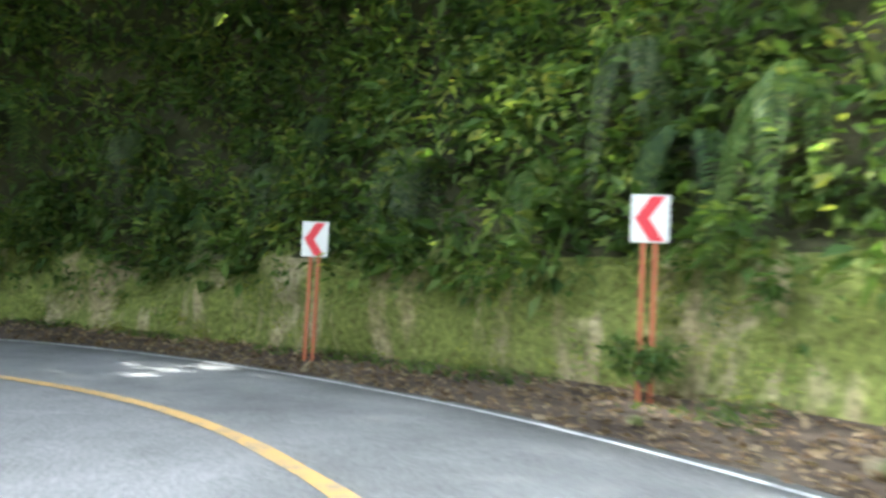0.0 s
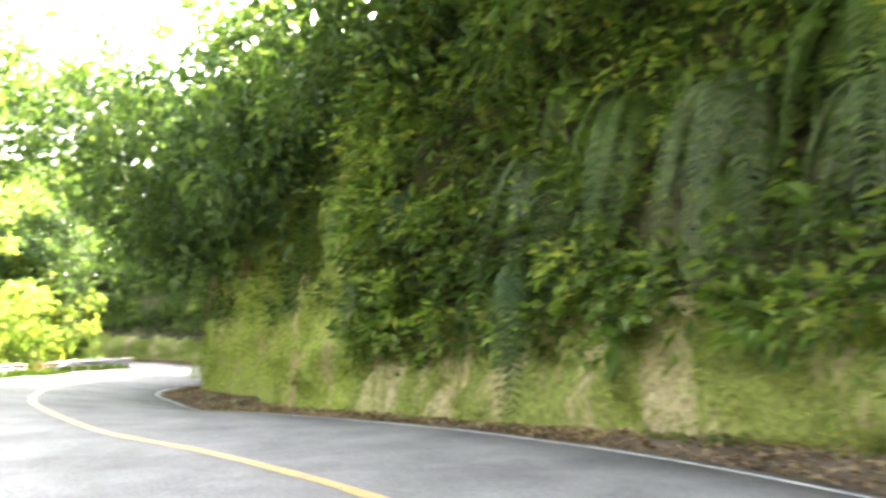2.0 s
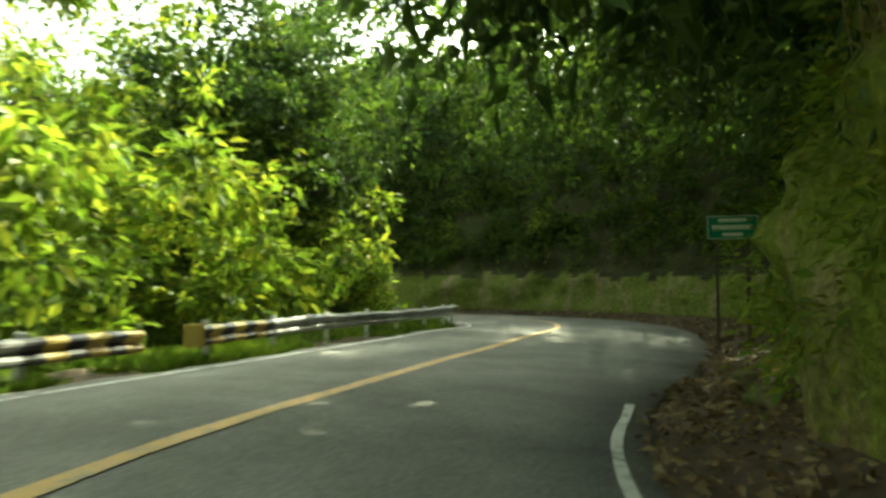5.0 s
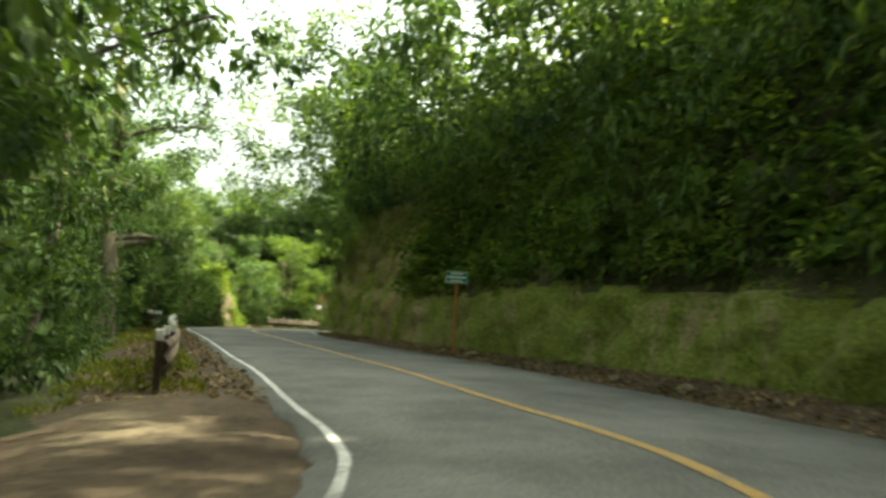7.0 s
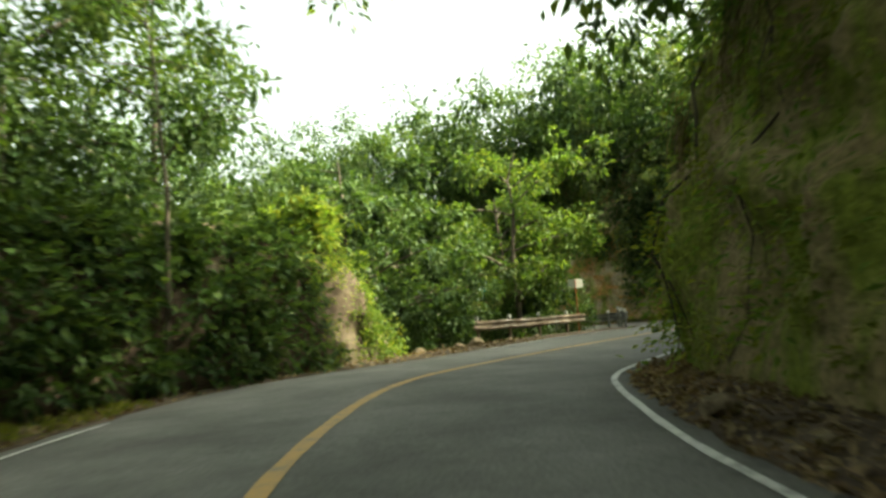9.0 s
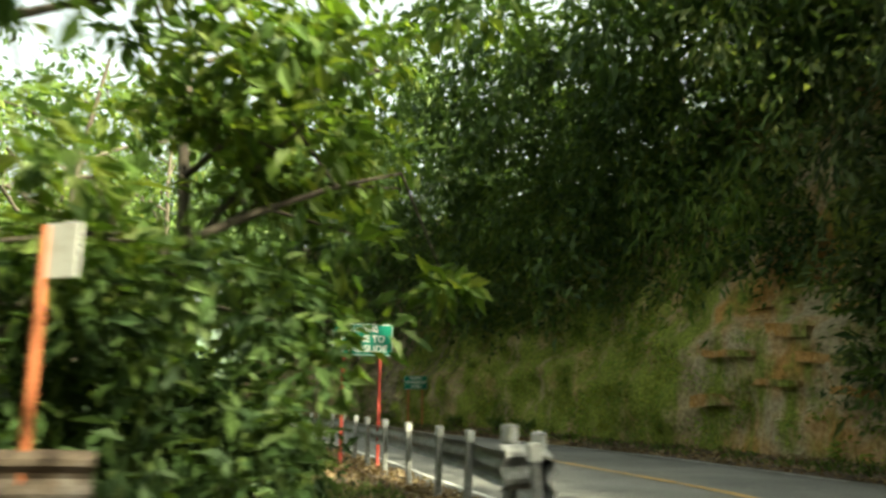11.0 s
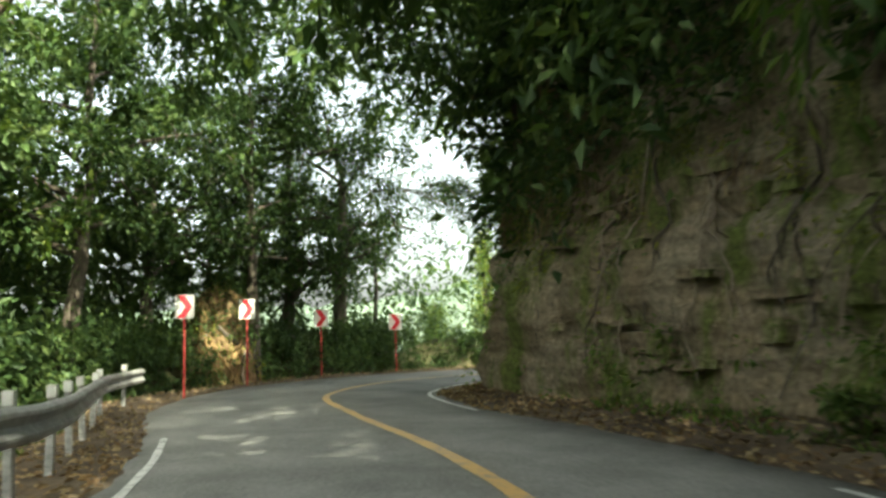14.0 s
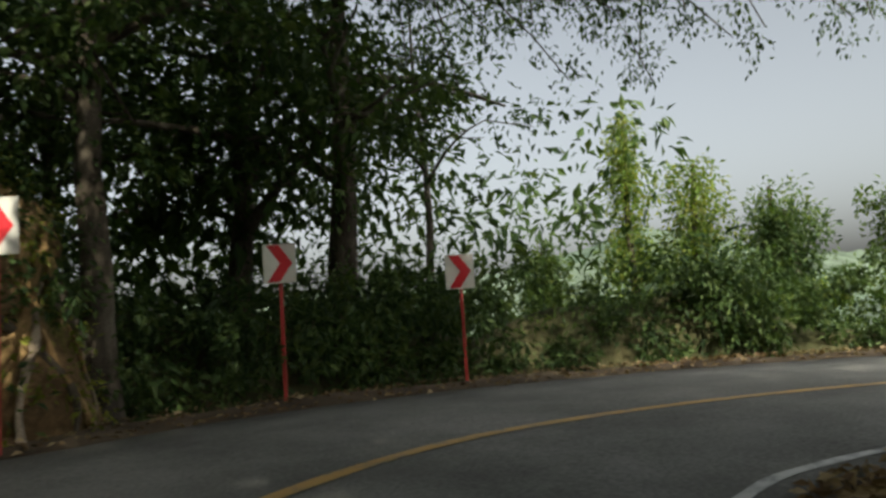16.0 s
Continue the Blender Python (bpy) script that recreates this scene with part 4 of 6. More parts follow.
# trees on the crown of the bank, leaning over the road
CROWN_TREES = [(10, 12), (18, 11.5), (26, 12), (33, 11.5), (40, 11), (47, 10.5), (54, 9.5), (60, 8.5), (66, 7.5), (71, 7.2), (76, 7.4), (81, 8.0), (87, 11.5), (94, 13), (101, 13), (108, 12.5), (115, 11.5), (122, 10.5), (128, 10), (134, 9), (140, 8), (146, 7.2), (152, 7.4), (159, 11), (166, 12.5), (173, 13), (180, 12.5), (187, 11), (194, 10.5), (201, 10.5), (208, 10), (215, 9.5), (221, 8.6), (227, 7.2), (233, 6.0)]
for k, (c, d) in enumerate(CROWN_TREES):
    top = float(np.interp(c, BANK_C, BANK_TOP))
    n = on(c, 1.0)[:2] - on(c, 0.0)[:2]
    near = 0.28 if (58 < c < 84 or 118 < c < 155 or c > 205) else 0.15
    tree(c, -d, 6.0 + 2.5 * ((k * 37) % 10) / 10, 0.13, L_DARK if k % 3 else L_MID, M_BARK, 0.2, 0.5, 8, 56, 0.40, lean=(float(n[0]) * near, float(n[1]) * near), seed=300 + k, z=top - 0.9, label="dark leafy tree leaning out from the top of the bank")


# ------------------------------------------------------------------ foliage on the banks and in the valley
def foliage(name, rng, centres, radius, per, leaf, material, label, flat=0.8, hang=0.5, out=None, droop=0.4, aspect=0.45, category="shrubs", tight=0.92):
    clear = open_to_sun(centres, radius)
    centres, radius, per = centres[clear], np.asarray(radius)[clear], np.asarray(per)[clear]
    out = None if out is None else out[clear]
    v, f = clumps(rng, centres, radius * tight, np.maximum(per * 84 // 100, 3), leaf * 1.08, flat, hang, out, droop, aspect)
    ob = new(name, mesh_from(name, v, f, material))
    return tagged(ob, label, category, kind="stuff")


def bank_points(rng, c0, c1, n, v0, v1, push=0.2, power=1.0):
    c = rng.uniform(c0, c1, n)
    v = v0 + (v1 - v0) * rng.uniform(0, 1, n) ** power
    p = bank(c, v)
    nrm = np.stack([np.interp(c, RS, RN[:, 0]), np.interp(c, RS, RN[:, 1]), 0 * c], -1)
    return p + nrm * push * rng.uniform(0.2, 1.2, n)[:, None], nrm, c, v


def band_of(c0, c1):
    c = (c0 + c1) / 2
    return float(np.interp(c, BANK_C, BANK_BAND)) / float(np.interp(c, BANK_C, BANK_TOP))


def dress_bank(name, c0, c1, dens, leaf, material, label, v0=None, v1=1.0, push=0.5, per=38, radius=0.55, seed=0, power=1.0, hang=0.7):
    rng = np.random.default_rng(500 + seed)
    v0 = band_of(c0, c1) if v0 is None else v0
    n = int((c1 - c0) * 11 * (v1 - v0) * dens)
    p, nrm, c, v = bank_points(rng, c0, c1, n, v0, v1, push, power)
    keep = np.array([noise.noise(Vector(q) * 0.35) for q in p]) > -0.62
    p, nrm = p[keep], nrm[keep]
    foliage(name, rng, p, radius * rng.uniform(0.5, 1.6, len(p)), rng.integers(per // 2, per * 3 // 2, len(p)), leaf, material, label, 0.8, hang, nrm * 0.9)


BROAD = "dense broad-leaved plants covering the steep bank"
for k, (c0, c1, main, second) in enumerate(((4, 58, L_MID, L_BRIGHT), (86, 134, L_MID, L_BRIGHT), (158, 190, L_GREY, L_MID))):
    low = band_of(c0, c1) + (0.0, 0.09, 0.0)[k]
    dress_bank("bank_foliage", c0, c1, 1.9, 0.42, L_DARK if k == 2 else L_MID, "undergrowth on the shady bank", v0=low, seed=40 + k, push=0.35, per=22, radius=0.6)
    dress_bank("bank_foliage", c0, c1, 2.9, 0.34, main, BROAD, v0=low, seed=50 + k, push=1.0, per=28, radius=0.6)
    # this lighter layer carries the light on the bank in its colour
    dress_bank("bank_foliage", c0 if k else 22, c1, 0.9 if k else 2.2, 0.26, second, "lighter outer leaves with the light put into their colour", v0=low, seed=60 + k, push=1.3, per=26, radius=0.5)
    dress_bank("bank_edge_plants", c0, c1, 3.0, 0.20, main, "leafy plants hanging over the edge of the bare band", seed=70 + k, v0=low - 0.03, v1=low + 0.14, push=0.6, per=34, radius=0.42, hang=1.3)
dress_bank("bank_foliage", 157, 190, 2.2, 0.42, L_DARK, "dark shrubs high on the second bend's slope", seed=80, v0=0.45, push=1.0, per=26, radius=0.8)
dress_bank("bank_foliage", 157, 190, 1.3, 0.34, L_GREY, "drooping feathery shrubs on the slope", seed=81, v0=0.3, push=1.6, per=36, radius=0.7, hang=2.0)
dress_bank("bank_creepers", 24, 60, 0.5, 0.17, L_BRIGHT, "yellow-green creepers hanging on the bank", seed=4, v0=0.1, v1=0.4, push=0.3, radius=0.4, hang=1.6)
dress_bank("cliff_foliage", 57, 88, 1.4, 0.18, L_DARK, "dark plants growing on the mossy cliff", seed=5, v0=0.26, push=0.5, radius=0.5, hang=1.4)
dress_bank("cliff_foliage", 57, 88, 0.8, 0.16, L_MID, "green plants hanging on the mossy cliff", seed=25, v0=0.3, push=0.6, radius=0.5, hang=1.8)
dress_bank("cliff_foliage", 57, 88, 1.0, 0.11, L_MOSS, "mossy tufts on the damp cliff", seed=6, v0=0.05, push=0.12, radius=0.35, hang=1.2)
dress_bank("bank_creepers", 72, 100, 1.5, 0.13, L_BRIGHT, "bright yellow-green moss and creepers on the bank", seed=9, v0=0.05, v1=0.7, push=0.25, radius=0.4, hang=1.8)
dress_bank("cliff_foliage", 132, 162, 1.2, 0.18, L_MID, "plants hanging from the cliff top", seed=10, v0=0.5, push=0.6, hang=1.5)
dress_bank("cliff_foliage", 132, 162, 1.1, 0.14, L_BRIGHT, "yellow-green plants on the root-hung cliff", seed=27, v0=0.08, push=0.4, hang=1.8)
dress_bank("cliff_foliage", 132, 162, 1.0, 0.11, L_MOSS, "mossy tufts on the root-hung cliff", seed=11, v0=0.04, push=0.12, radius=0.35, hang=1.3)
dress_bank("bank_grass", 184, 197, 1.2, 0.15, L_BRIGHT, "grass at the foot of the orange cutting", seed=28, v0=0.01, v1=0.10, push=0.15, radius=0.4)
dress_bank("bank_foliage", 186, 214, 2.0, 0.28, L_DARK, "green plants hanging over the bare cutting", seed=14, v0=0.40, push=0.9, per=36, hang=1.2)
dress_bank("bank_foliage", 186, 214, 0.9, 0.24, L_MID, "green plants hanging over the bare cutting", seed=24, v0=0.34, push=1.2, per=32, hang=1.2)
dress_bank("bank_foliage", 210, 238, 2.0, 0.24, L_DARK, "dark shrubs overhanging the rock face", seed=15, v0=0.42, push=1.0, per=36, hang=1.2)
dress_bank("bank_grass", 196, 219, 2.0, 0.12, L_MOSS, "moss and grass tufts on the cutting", seed=16, v0=0.02, v1=0.4, push=0.12, radius=0.4)
dress_bank("bank_creepers", 196, 218, 1.0, 0.16, L_BRIGHT, "yellow-green plants on the rock", seed=17, v0=0.02, v1=0.4, push=0.2)
dress_bank("rock_foliage", 212, 246, 0.5, 0.12, L_DARK, "small plants in the cracks of the rock", seed=18, v0=0.25, push=0.25)
dress_bank("bank_creepers", 193, 216, 1.4, 0.11, L_BRIGHT, "short yellow-green moss and creepers on the cutting", seed=90, v0=0.02, v1=0.42, push=0.35, radius=0.4, hang=1.3)
dress_bank("rock_foliage", 216, 233, 1.4, 0.13, L_MID, "green plants at the foot of the rock", seed=91, v0=0.01, v1=0.12, push=0.3, radius=0.35)
dress_bank("rock_foliage", 214, 236, 1.5, 0.10, L_MOSS, "moss cushions on the rock ledges", seed=92, v0=0.16, v1=0.5, push=0.12, radius=0.35, hang=1.2)
dress_bank("rock_foliage", 214, 240, 0.9, 0.16, L_MID, "plants hanging down over the rock", seed=93, v0=0.36, v1=0.6, push=0.4, hang=1.8)
dress_bank("bank_moss", 2, 58, 2.2, 0.085, L_MOSS, "short moss and grass on the lower bank", seed=19, v0=0.01, v1=0.2, push=0.1, radius=0.35, per=60)
dress_bank("bank_moss", 86, 134, 2.0, 0.085, L_MOSS, "short moss on the lower bank", seed=20, v0=0.01, v1=0.2, push=0.1, radius=0.35, per=60)
dress_bank("bank_moss", 104, 134, 1.2, 0.10, L_BRIGHT, "yellow-green moss on the lower bank", seed=22, v0=0.02, v1=0.22, push=0.12, radius=0.4, per=40)
dress_bank("bank_moss", 20, 58, 0.9, 0.10, L_BRIGHT, "yellow-green moss on the lower bank", seed=23, v0=0.02, v1=0.2, push=0.12, radius=0.4, per=40)
dress_bank("bank_moss", 158, 190, 1.8, 0.11, L_BRIGHT, "yellow-green moss over the foot of the second bend", seed=94, v0=0.02, v1=0.24, push=0.15, radius=0.4, per=40)
dress_bank("bank_moss", 158, 186, 1.6, 0.085, L_MOSS, "short moss along the foot of the bank", seed=21, v0=0.01, v1=0.18, push=0.1, radius=0.35, per=50)


def overhang(name, c0, c1, n, h0, h1, d0, d1, material, label, leaf=0.17, seed=0, per=150, radius=0.9, hang=0.9, aspect=0.45, droop=0.4):
    rng = np.random.default_rng(700 + seed)
    c = rng.uniform(c0, c1, n)
    p = on(c, rng.uniform(d0, d1, n), rng.uniform(h0, h1, n))
    foliage(name, rng, p, radius * rng.uniform(0.5, 1.4, n), rng.integers(per * 2 // 5, per * 5 // 4, n), leaf * 1.1, material, label, 0.7, hang, None, droop, aspect)


overhang("boughs_and_sun_screens", 66, 86, 60, 6.0, 10.5, -6.5, -3.0, L_DARK, "dark leafy boughs hanging over the road from the cliff top", seed=1)
overhang("boughs_and_sun_screens", 80, 92, 26, 6.5, 10.0, -6.5, -2.5, L_DARK, "dark boughs over the bend", seed=2)
overhang("boughs_and_sun_screens", 72, 100, 260, 6.4, 14.0, -8.0, 2.2, L_DARK, "dense dark canopy reaching over the road", 0.30, 6, 90, 1.3)
overhang("boughs_and_sun_screens", 66, 88, 230, 6.8, 12.5, -6.5, 3.2, L_DARK, "leafy boughs hanging out over the road from the cliff", 0.24, 12, 90, 1.0)
overhang("boughs_and_sun_screens", 97, 112, 120, 5.0, 20.0, 5.6, 14.0, L_DARK, "tall dark trees massed inside the bend", 0.30, 13, 90, 1.4)
# added out of view, only to keep the sun off the first bend
overhang("boughs_and_sun_screens", 36, 60, 290, 13.0, 22.0, -10.0, 4.5, L_DARK, "unseen canopy added over the first bend to block the sun", 0.6, 14, 60, 1.7)
overhang("boughs_and_sun_screens", 118, 145, 110, 7.6, 14.0, -4.5, 6.0, L_DARK, "thin leafy twigs high over the road", 0.18, 15, 130, 0.8)
# crowns added on the hill so that the guard rail lies in shade
overhang("boughs_and_sun_screens", 178, 204, 130, 13.0, 25.0, -23.0, -10.0, L_DARK, "tree crowns on the slope above the cutting, added for shade", 0.45, 16, 70, 1.8)
# thickens the canopy so that less sun reaches the road
overhang("boughs_and_sun_screens", 70, 98, 150, 7.5, 15.0, -9.0, 0.0, L_DARK, "boughs added to deepen the shade over the road", 0.40, 18, 60, 1.4)
# sun screen of tree crowns, added high on the slope
overhang("boughs_and_sun_screens", 94, 114, 380, 12.0, 28.0, -27.0, -7.0, L_DARK, "tree crowns added above the outer bend to block the sun", 0.5, 19, 50, 2.0)
overhang("boughs_and_sun_screens", 64, 84, 90, 8.5, 14.0, -1.0, 6.5, L_MID, "leafy boughs high over the road", 0.24, 7, 80, 1.1)
overhang("boughs_and_sun_screens", 54, 74, 60, 9.0, 15.0, -8.0, -3.0, L_DARK, "dark canopy over the cliff's edge", 0.28, 8, 90, 1.2)
# added height on the crown that shades the road further on
overhang("boughs_and_sun_screens", 192, 226, 190, 12.5, 22.0, -14.0, -4.5, L_DARK, "tall dark canopy added above the cutting to block the sun", 0.36, 10, 90, 1.5)
overhang("boughs_and_sun_screens", 222, 241, 120, 8.8, 14.5, -5.0, 7.0, L_DARK, "dark boughs meeting over the sharp bend", 0.20, 11, 190, 0.85)
overhang("boughs_and_sun_screens", 196, 236, 110, 9.5, 15.0, -6.5, -0.5, L_DARK, "dark boughs reaching out over the road", 0.28, 9, 90, 1.2)
overhang("boughs_and_sun_screens", 198, 227, 110, 9.5, 15.5, -9.8, -5.5, L_DARK, "leafy boughs crowding the lip of the cutting", 0.26, 20, 100, 1.0)
# the dark leaf colour stands for the shaded side of these boughs
overhang("boughs_and_sun_screens", 212, 232, 18, 9.0, 18.0, -1.5, 7.5, L_DARK, "boughs of the tall trees by the bend, coloured dark for shade", 0.24, 21, 100, 1.1)
# added far overhead to cut the skylight on the bend
overhang("boughs_and_sun_screens", 230, 246, 70, 15.0, 25.0, -6.0, 9.0, L_DARK, "high canopy added over the sharp bend to block skylight", 0.42, 22, 60, 1.8)
overhang("boughs_and_sun_screens", 158, 184, 150, 8.0, 20.0, -16.0, -8.0, L_GREY, "tall feathery trees rising over the second bend", 0.30, 23, 80, 1.5)
# boughs placed along the sun's path to cast shade on the road
overhang("boughs_and_sun_screens", 94, 107, 110, 10.0, 17.0, -11.0, -3.0, L_MID, "boughs added over the outer bend to shade the road", 0.36, 25, 80, 1.3)
overhang("boughs_and_sun_screens", 172, 191, 100, 8.0, 17.0, -10.0, -1.5, L_GREY, "feathery boughs leaning over the second bend", 0.26, 26, 90, 1.1)
overhang("boughs_and_sun_screens", 62, 86, 150, 6.0, 13.5, -9.5, -3.6, L_DARK, "solid dark mass of the overhanging canopy", 0.42, 40, 60, 1.2)
overhang("boughs_and_sun_screens", 73, 86, 150, 5.8, 14.5, -6.0, 0.4, L_DARK, "dark boughs arching over the road from the cliff top", 0.46, 43, 60, 1.3, 1.6)
overhang("weeping_boughs", 158, 193, 240, 2.6, 15.0, -9.5, -5.6, L_GREY, "weeping feathery boughs hanging down the slope of the second bend", 0.42, 44, 70, 1.1, 3.2, 0.2, 1.4)
overhang("weeping_boughs", 161, 178, 100, 7.0, 16.0, -10.0, -4.8, L_GREY, "tall weeping boughs over the second bend", 0.42, 48, 70, 1.3, 2.6, 0.22, 1.2)
overhang("weeping_boughs", 104, 134, 70, 4.0, 13.0, -9.0, -6.0, L_MID, "long green sprays hanging over the mossy bank", 0.40, 45, 70, 1.0, 3.0, 0.24, 1.3)
overhang("boughs_and_sun_screens", 194, 233, 170, 6.5, 15.5, -9.0, -3.4, L_DARK, "heavy dark boughs hanging over the cutting", 0.42, 46, 60, 1.25, 2.2)
overhang("weeping_boughs", 192, 222, 90, 5.5, 13.0, -7.5, -4.4, L_MID, "green sprays hanging down over the cutting", 0.36, 47, 60, 1.0, 3.0, 0.26, 1.3)
overhang("boughs_and_sun_screens", 24, 62, 60, 9.5, 17.0, -9.0, -5.0, L_DARK, "dark boughs hanging out from the top of the first bank", 0.36, 41, 70, 1.2)
# light-blocking roof of leaves, added over the approach
overhang("boughs_and_sun_screens", 223, 232, 60, 9.5, 14.0, -3.0, 3.5, L_DARK, "leaf roof added over the bend's approach to darken it", 0.5, 49, 60, 1.4)
# second added roof, which keeps sky and sun off the bend
overhang("boughs_and_sun_screens", 229, 247, 190, 13.0, 24.0, -9.0, 13.0, L_DARK, "leaf roof added above the sharp bend to darken it", 0.55, 42, 60, 2.0)
# added where sun would come down along the road
overhang("boughs_and_sun_screens", 197, 217, 150, 12.0, 18.0, -7.5, 1.0, L_DARK, "boughs added high over the road to stop sun patches", 0.5, 50, 60, 1.3)
# small added screen for the last sun patches by the bank
overhang("boughs_and_sun_screens", 88, 97, 60, 10.0, 15.0, -9.0, -3.5, L_DARK, "dark boughs added over the mossy bank against sun patches", 0.45, 51, 60, 1.2)
# extra unseen leaf screen against sun patches on the first bend
overhang("boughs_and_sun_screens", 43, 54, 80, 11.0, 16.0, -1.0, 5.0, L_DARK, "unseen boughs added above the first bend for shade", 0.5, 52, 60, 1.4)
overhang("boughs_and_sun_screens", 118, 141, 90, 7.5, 13.5, -6.5, -1.6, L_DARK, "leafy boughs reaching out from the mossy bank", 0.36, 53, 70, 1.1)
overhang("boughs_and_sun_screens", 130, 153, 110, 8.8, 15.5, -6.0, 2.5, L_MID, "fine leafy twigs against the sky", 0.22, 54, 110, 1.0)
# added in the sun's way to shade the road below the bank
overhang("boughs_and_sun_screens", 44, 56, 120, 13.0, 21.0, -14.0, -3.0, L_DARK, "canopy added above the first bank to block the sun", 0.6, 55, 60, 1.6)
overhang("boughs_and_sun_screens", 58, 71, 50, 8.2, 11.5, -2.5, 4.0, L_DARK, "dark twigs hanging high over the road", 0.26, 56, 80, 1.0)
# overhead screen, added to shade the plants across the road
overhang("boughs_and_sun_screens", 179, 198, 140, 12.5, 19.0, -12.0, -2.0, L_DARK, "canopy added above the orange cutting to shade the valley side", 0.5, 57, 60, 1.5)
overhang("boughs_and_sun_screens", 145, 160, 45, 9.4, 14.5, -8.5, -4.0, L_MID, "leafy crown leaning out over the root-hung cliff", 0.30, 58, 80, 1.1)
# added overhead, out of view, to shade the bank at the start
overhang("boughs_and_sun_screens", 27, 40, 90, 13.0, 19.0, -6.0, 4.0, L_DARK, "unseen leaf roof added to shade the start of the bend", 0.55, 59, 60, 1.6)
overhang("boughs_and_sun_screens", 128, 150, 40, 8.0, 12.0, -7.6, -5.0, L_MID, "leafy boughs hanging from the cliff top", seed=3)
overhang("boughs_and_sun_screens", 198, 232, 80, 6.0, 11.5, -7.2, -4.2, L_DARK, "dark leafy boughs over the rock face", seed=4)
overhang("boughs_and_sun_screens", 160, 190, 50, 4.5, 10.0, -9.0, -6.5, L_GREY, "drooping feathery boughs above the bend", seed=5)


def left_band(name, c0, c1, n, d0, d1, h0, h1, material, label, leaf, seed, per=110, radius=0.7):
    rng = np.random.default_rng(800 + seed)
    c = rng.uniform(c0, c1, n)
    d = rng.uniform(d0, d1, n)
    base = -0.1 - np.clip(d - 5.2, 0, None) * 0.10 - np.clip(d - 8, 0, None) * 0.28
    p = on(c, d, base + h0 + (h1 - h0) * rng.uniform(0, 1, n))
    keep = np.array([noise.noise(Vector(q) * 0.3) for q in p]) > -0.3
    p = p[keep]
    foliage(name, rng, p, radius * rng.uniform(0.5, 1.5, len(p)), rng.integers(per // 3, per, len(p)), leaf * 1.22, material, label, 0.8, 0.4, tight=0.8)


left_band("valley_shrubs", 56, 100, 260, 6.2, 10.5, 0.2, 2.2, L_MID, "green shrubs behind the guard rail", 0.17, 1)
left_band("broadleaf_bushes", 76, 99, 260, 6.0, 11, 0.8, 5.0, L_BRIGHT, "sunlit yellow-green broad-leaved bushes", 0.30, 2, 80, 0.8)
left_band("valley_shrubs", 60, 96, 160, 9, 16, 1.0, 6.0, L_BRIGHT, "sunlit thicket below the road", 0.22, 3)
left_band("dark_thicket", 98, 118, 170, 6.6, 12, 0.2, 4.0, L_DARK, "dark thicket on the inside of the bend", 0.17, 4)
left_band("valley_shrubs", 112, 140, 200, 6.8, 12, 0.1, 2.6, L_DARK, "shaded shrubs behind the old guard rail", 0.16, 5)
left_band("dark_thicket", 139, 156, 300, 6.2, 10.5, 3.4, 6.4, L_DARK, "dark dense thicket beside the road", 0.15, 6)
# bright leaf colour adds to the sun on the bank's nose
left_band("lit_tint_leaves", 155.2, 158.2, 34, 4.7, 5.4, 0.1, 1.2, L_BRIGHT, "yellow-green moss in the sun, its colour brightened as well", 0.12, 7, 80, 0.32)


def dress_mound(name, c0, c1, n, u0, u1, leaf, material, label, seed, per, radius, push):
    rng = np.random.default_rng(860 + seed)
    P, nrm = mound(rng.uniform(c0, c1, n), rng.uniform(u0, u1, n))
    P = P - nrm * push * rng.uniform(0.2, 1.2, n)[:, None]
    foliage(name, rng, P, radius * rng.uniform(0.5, 1.5, n), rng.integers(per // 2, per * 3 // 2, n), leaf, material, label, 0.9, 0.9, -nrm * 0.8)


# dense dark leaves also give the earth bank its deep shade
dress_mound("dark_thicket", 138.6, 154.8, 940, 0.02, 0.66, 0.27, L_DARK, "dark plants over the earth bank, its shade put into their colour", 1, 34, 0.5, 0.35)
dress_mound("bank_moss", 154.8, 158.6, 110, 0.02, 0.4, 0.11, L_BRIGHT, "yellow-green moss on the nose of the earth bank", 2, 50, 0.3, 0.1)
# sunlight on this bush comes from its brighter leaf colour
left_band("lit_tint_leaves", 154.6, 157.2, 22, 5.2, 6.8, 3.6, 4.9, L_BRIGHT, "leafy bush above the dark thicket, sunlight put into its colour", 0.2, 8, 90, 0.5)
left_band("valley_shrubs", 158, 190, 300, 6.6, 15, 0.0, 3.0, L_DARK, "green undergrowth in the valley below the bend", 0.2, 9)
left_band("valley_shrubs", 160, 186, 120, 12, 24, 1.0, 6.0, L_GREY, "hazy grey-green trees across the valley", 0.28, 10)
left_band("valley_shrubs", 186, 232, 280, 6.4, 12, -0.1, 1.4, L_DARK, "low green plants beyond the guard rail", 0.17, 11)
left_band("valley_shrubs", 200, 240, 160, 10, 17, 0.5, 4.5, L_MID, "shrubs among the trees below the road", 0.2, 12)
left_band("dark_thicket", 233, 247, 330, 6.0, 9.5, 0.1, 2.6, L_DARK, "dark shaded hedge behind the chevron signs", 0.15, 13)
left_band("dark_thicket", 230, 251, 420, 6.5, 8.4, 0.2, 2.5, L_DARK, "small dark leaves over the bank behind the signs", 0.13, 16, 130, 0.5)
left_band("valley_shrubs", 240, 262, 240, 8.0, 14, 0.0, 2.6, L_MID, "green bushes along the outside of the bend", 0.18, 14)
left_band("valley_shrubs", 246, 264, 200, 12, 22, 0.5, 4.2, L_BRIGHT, "vine-covered bushes in a bright leaf colour that looks sunlit", 0.2, 15)


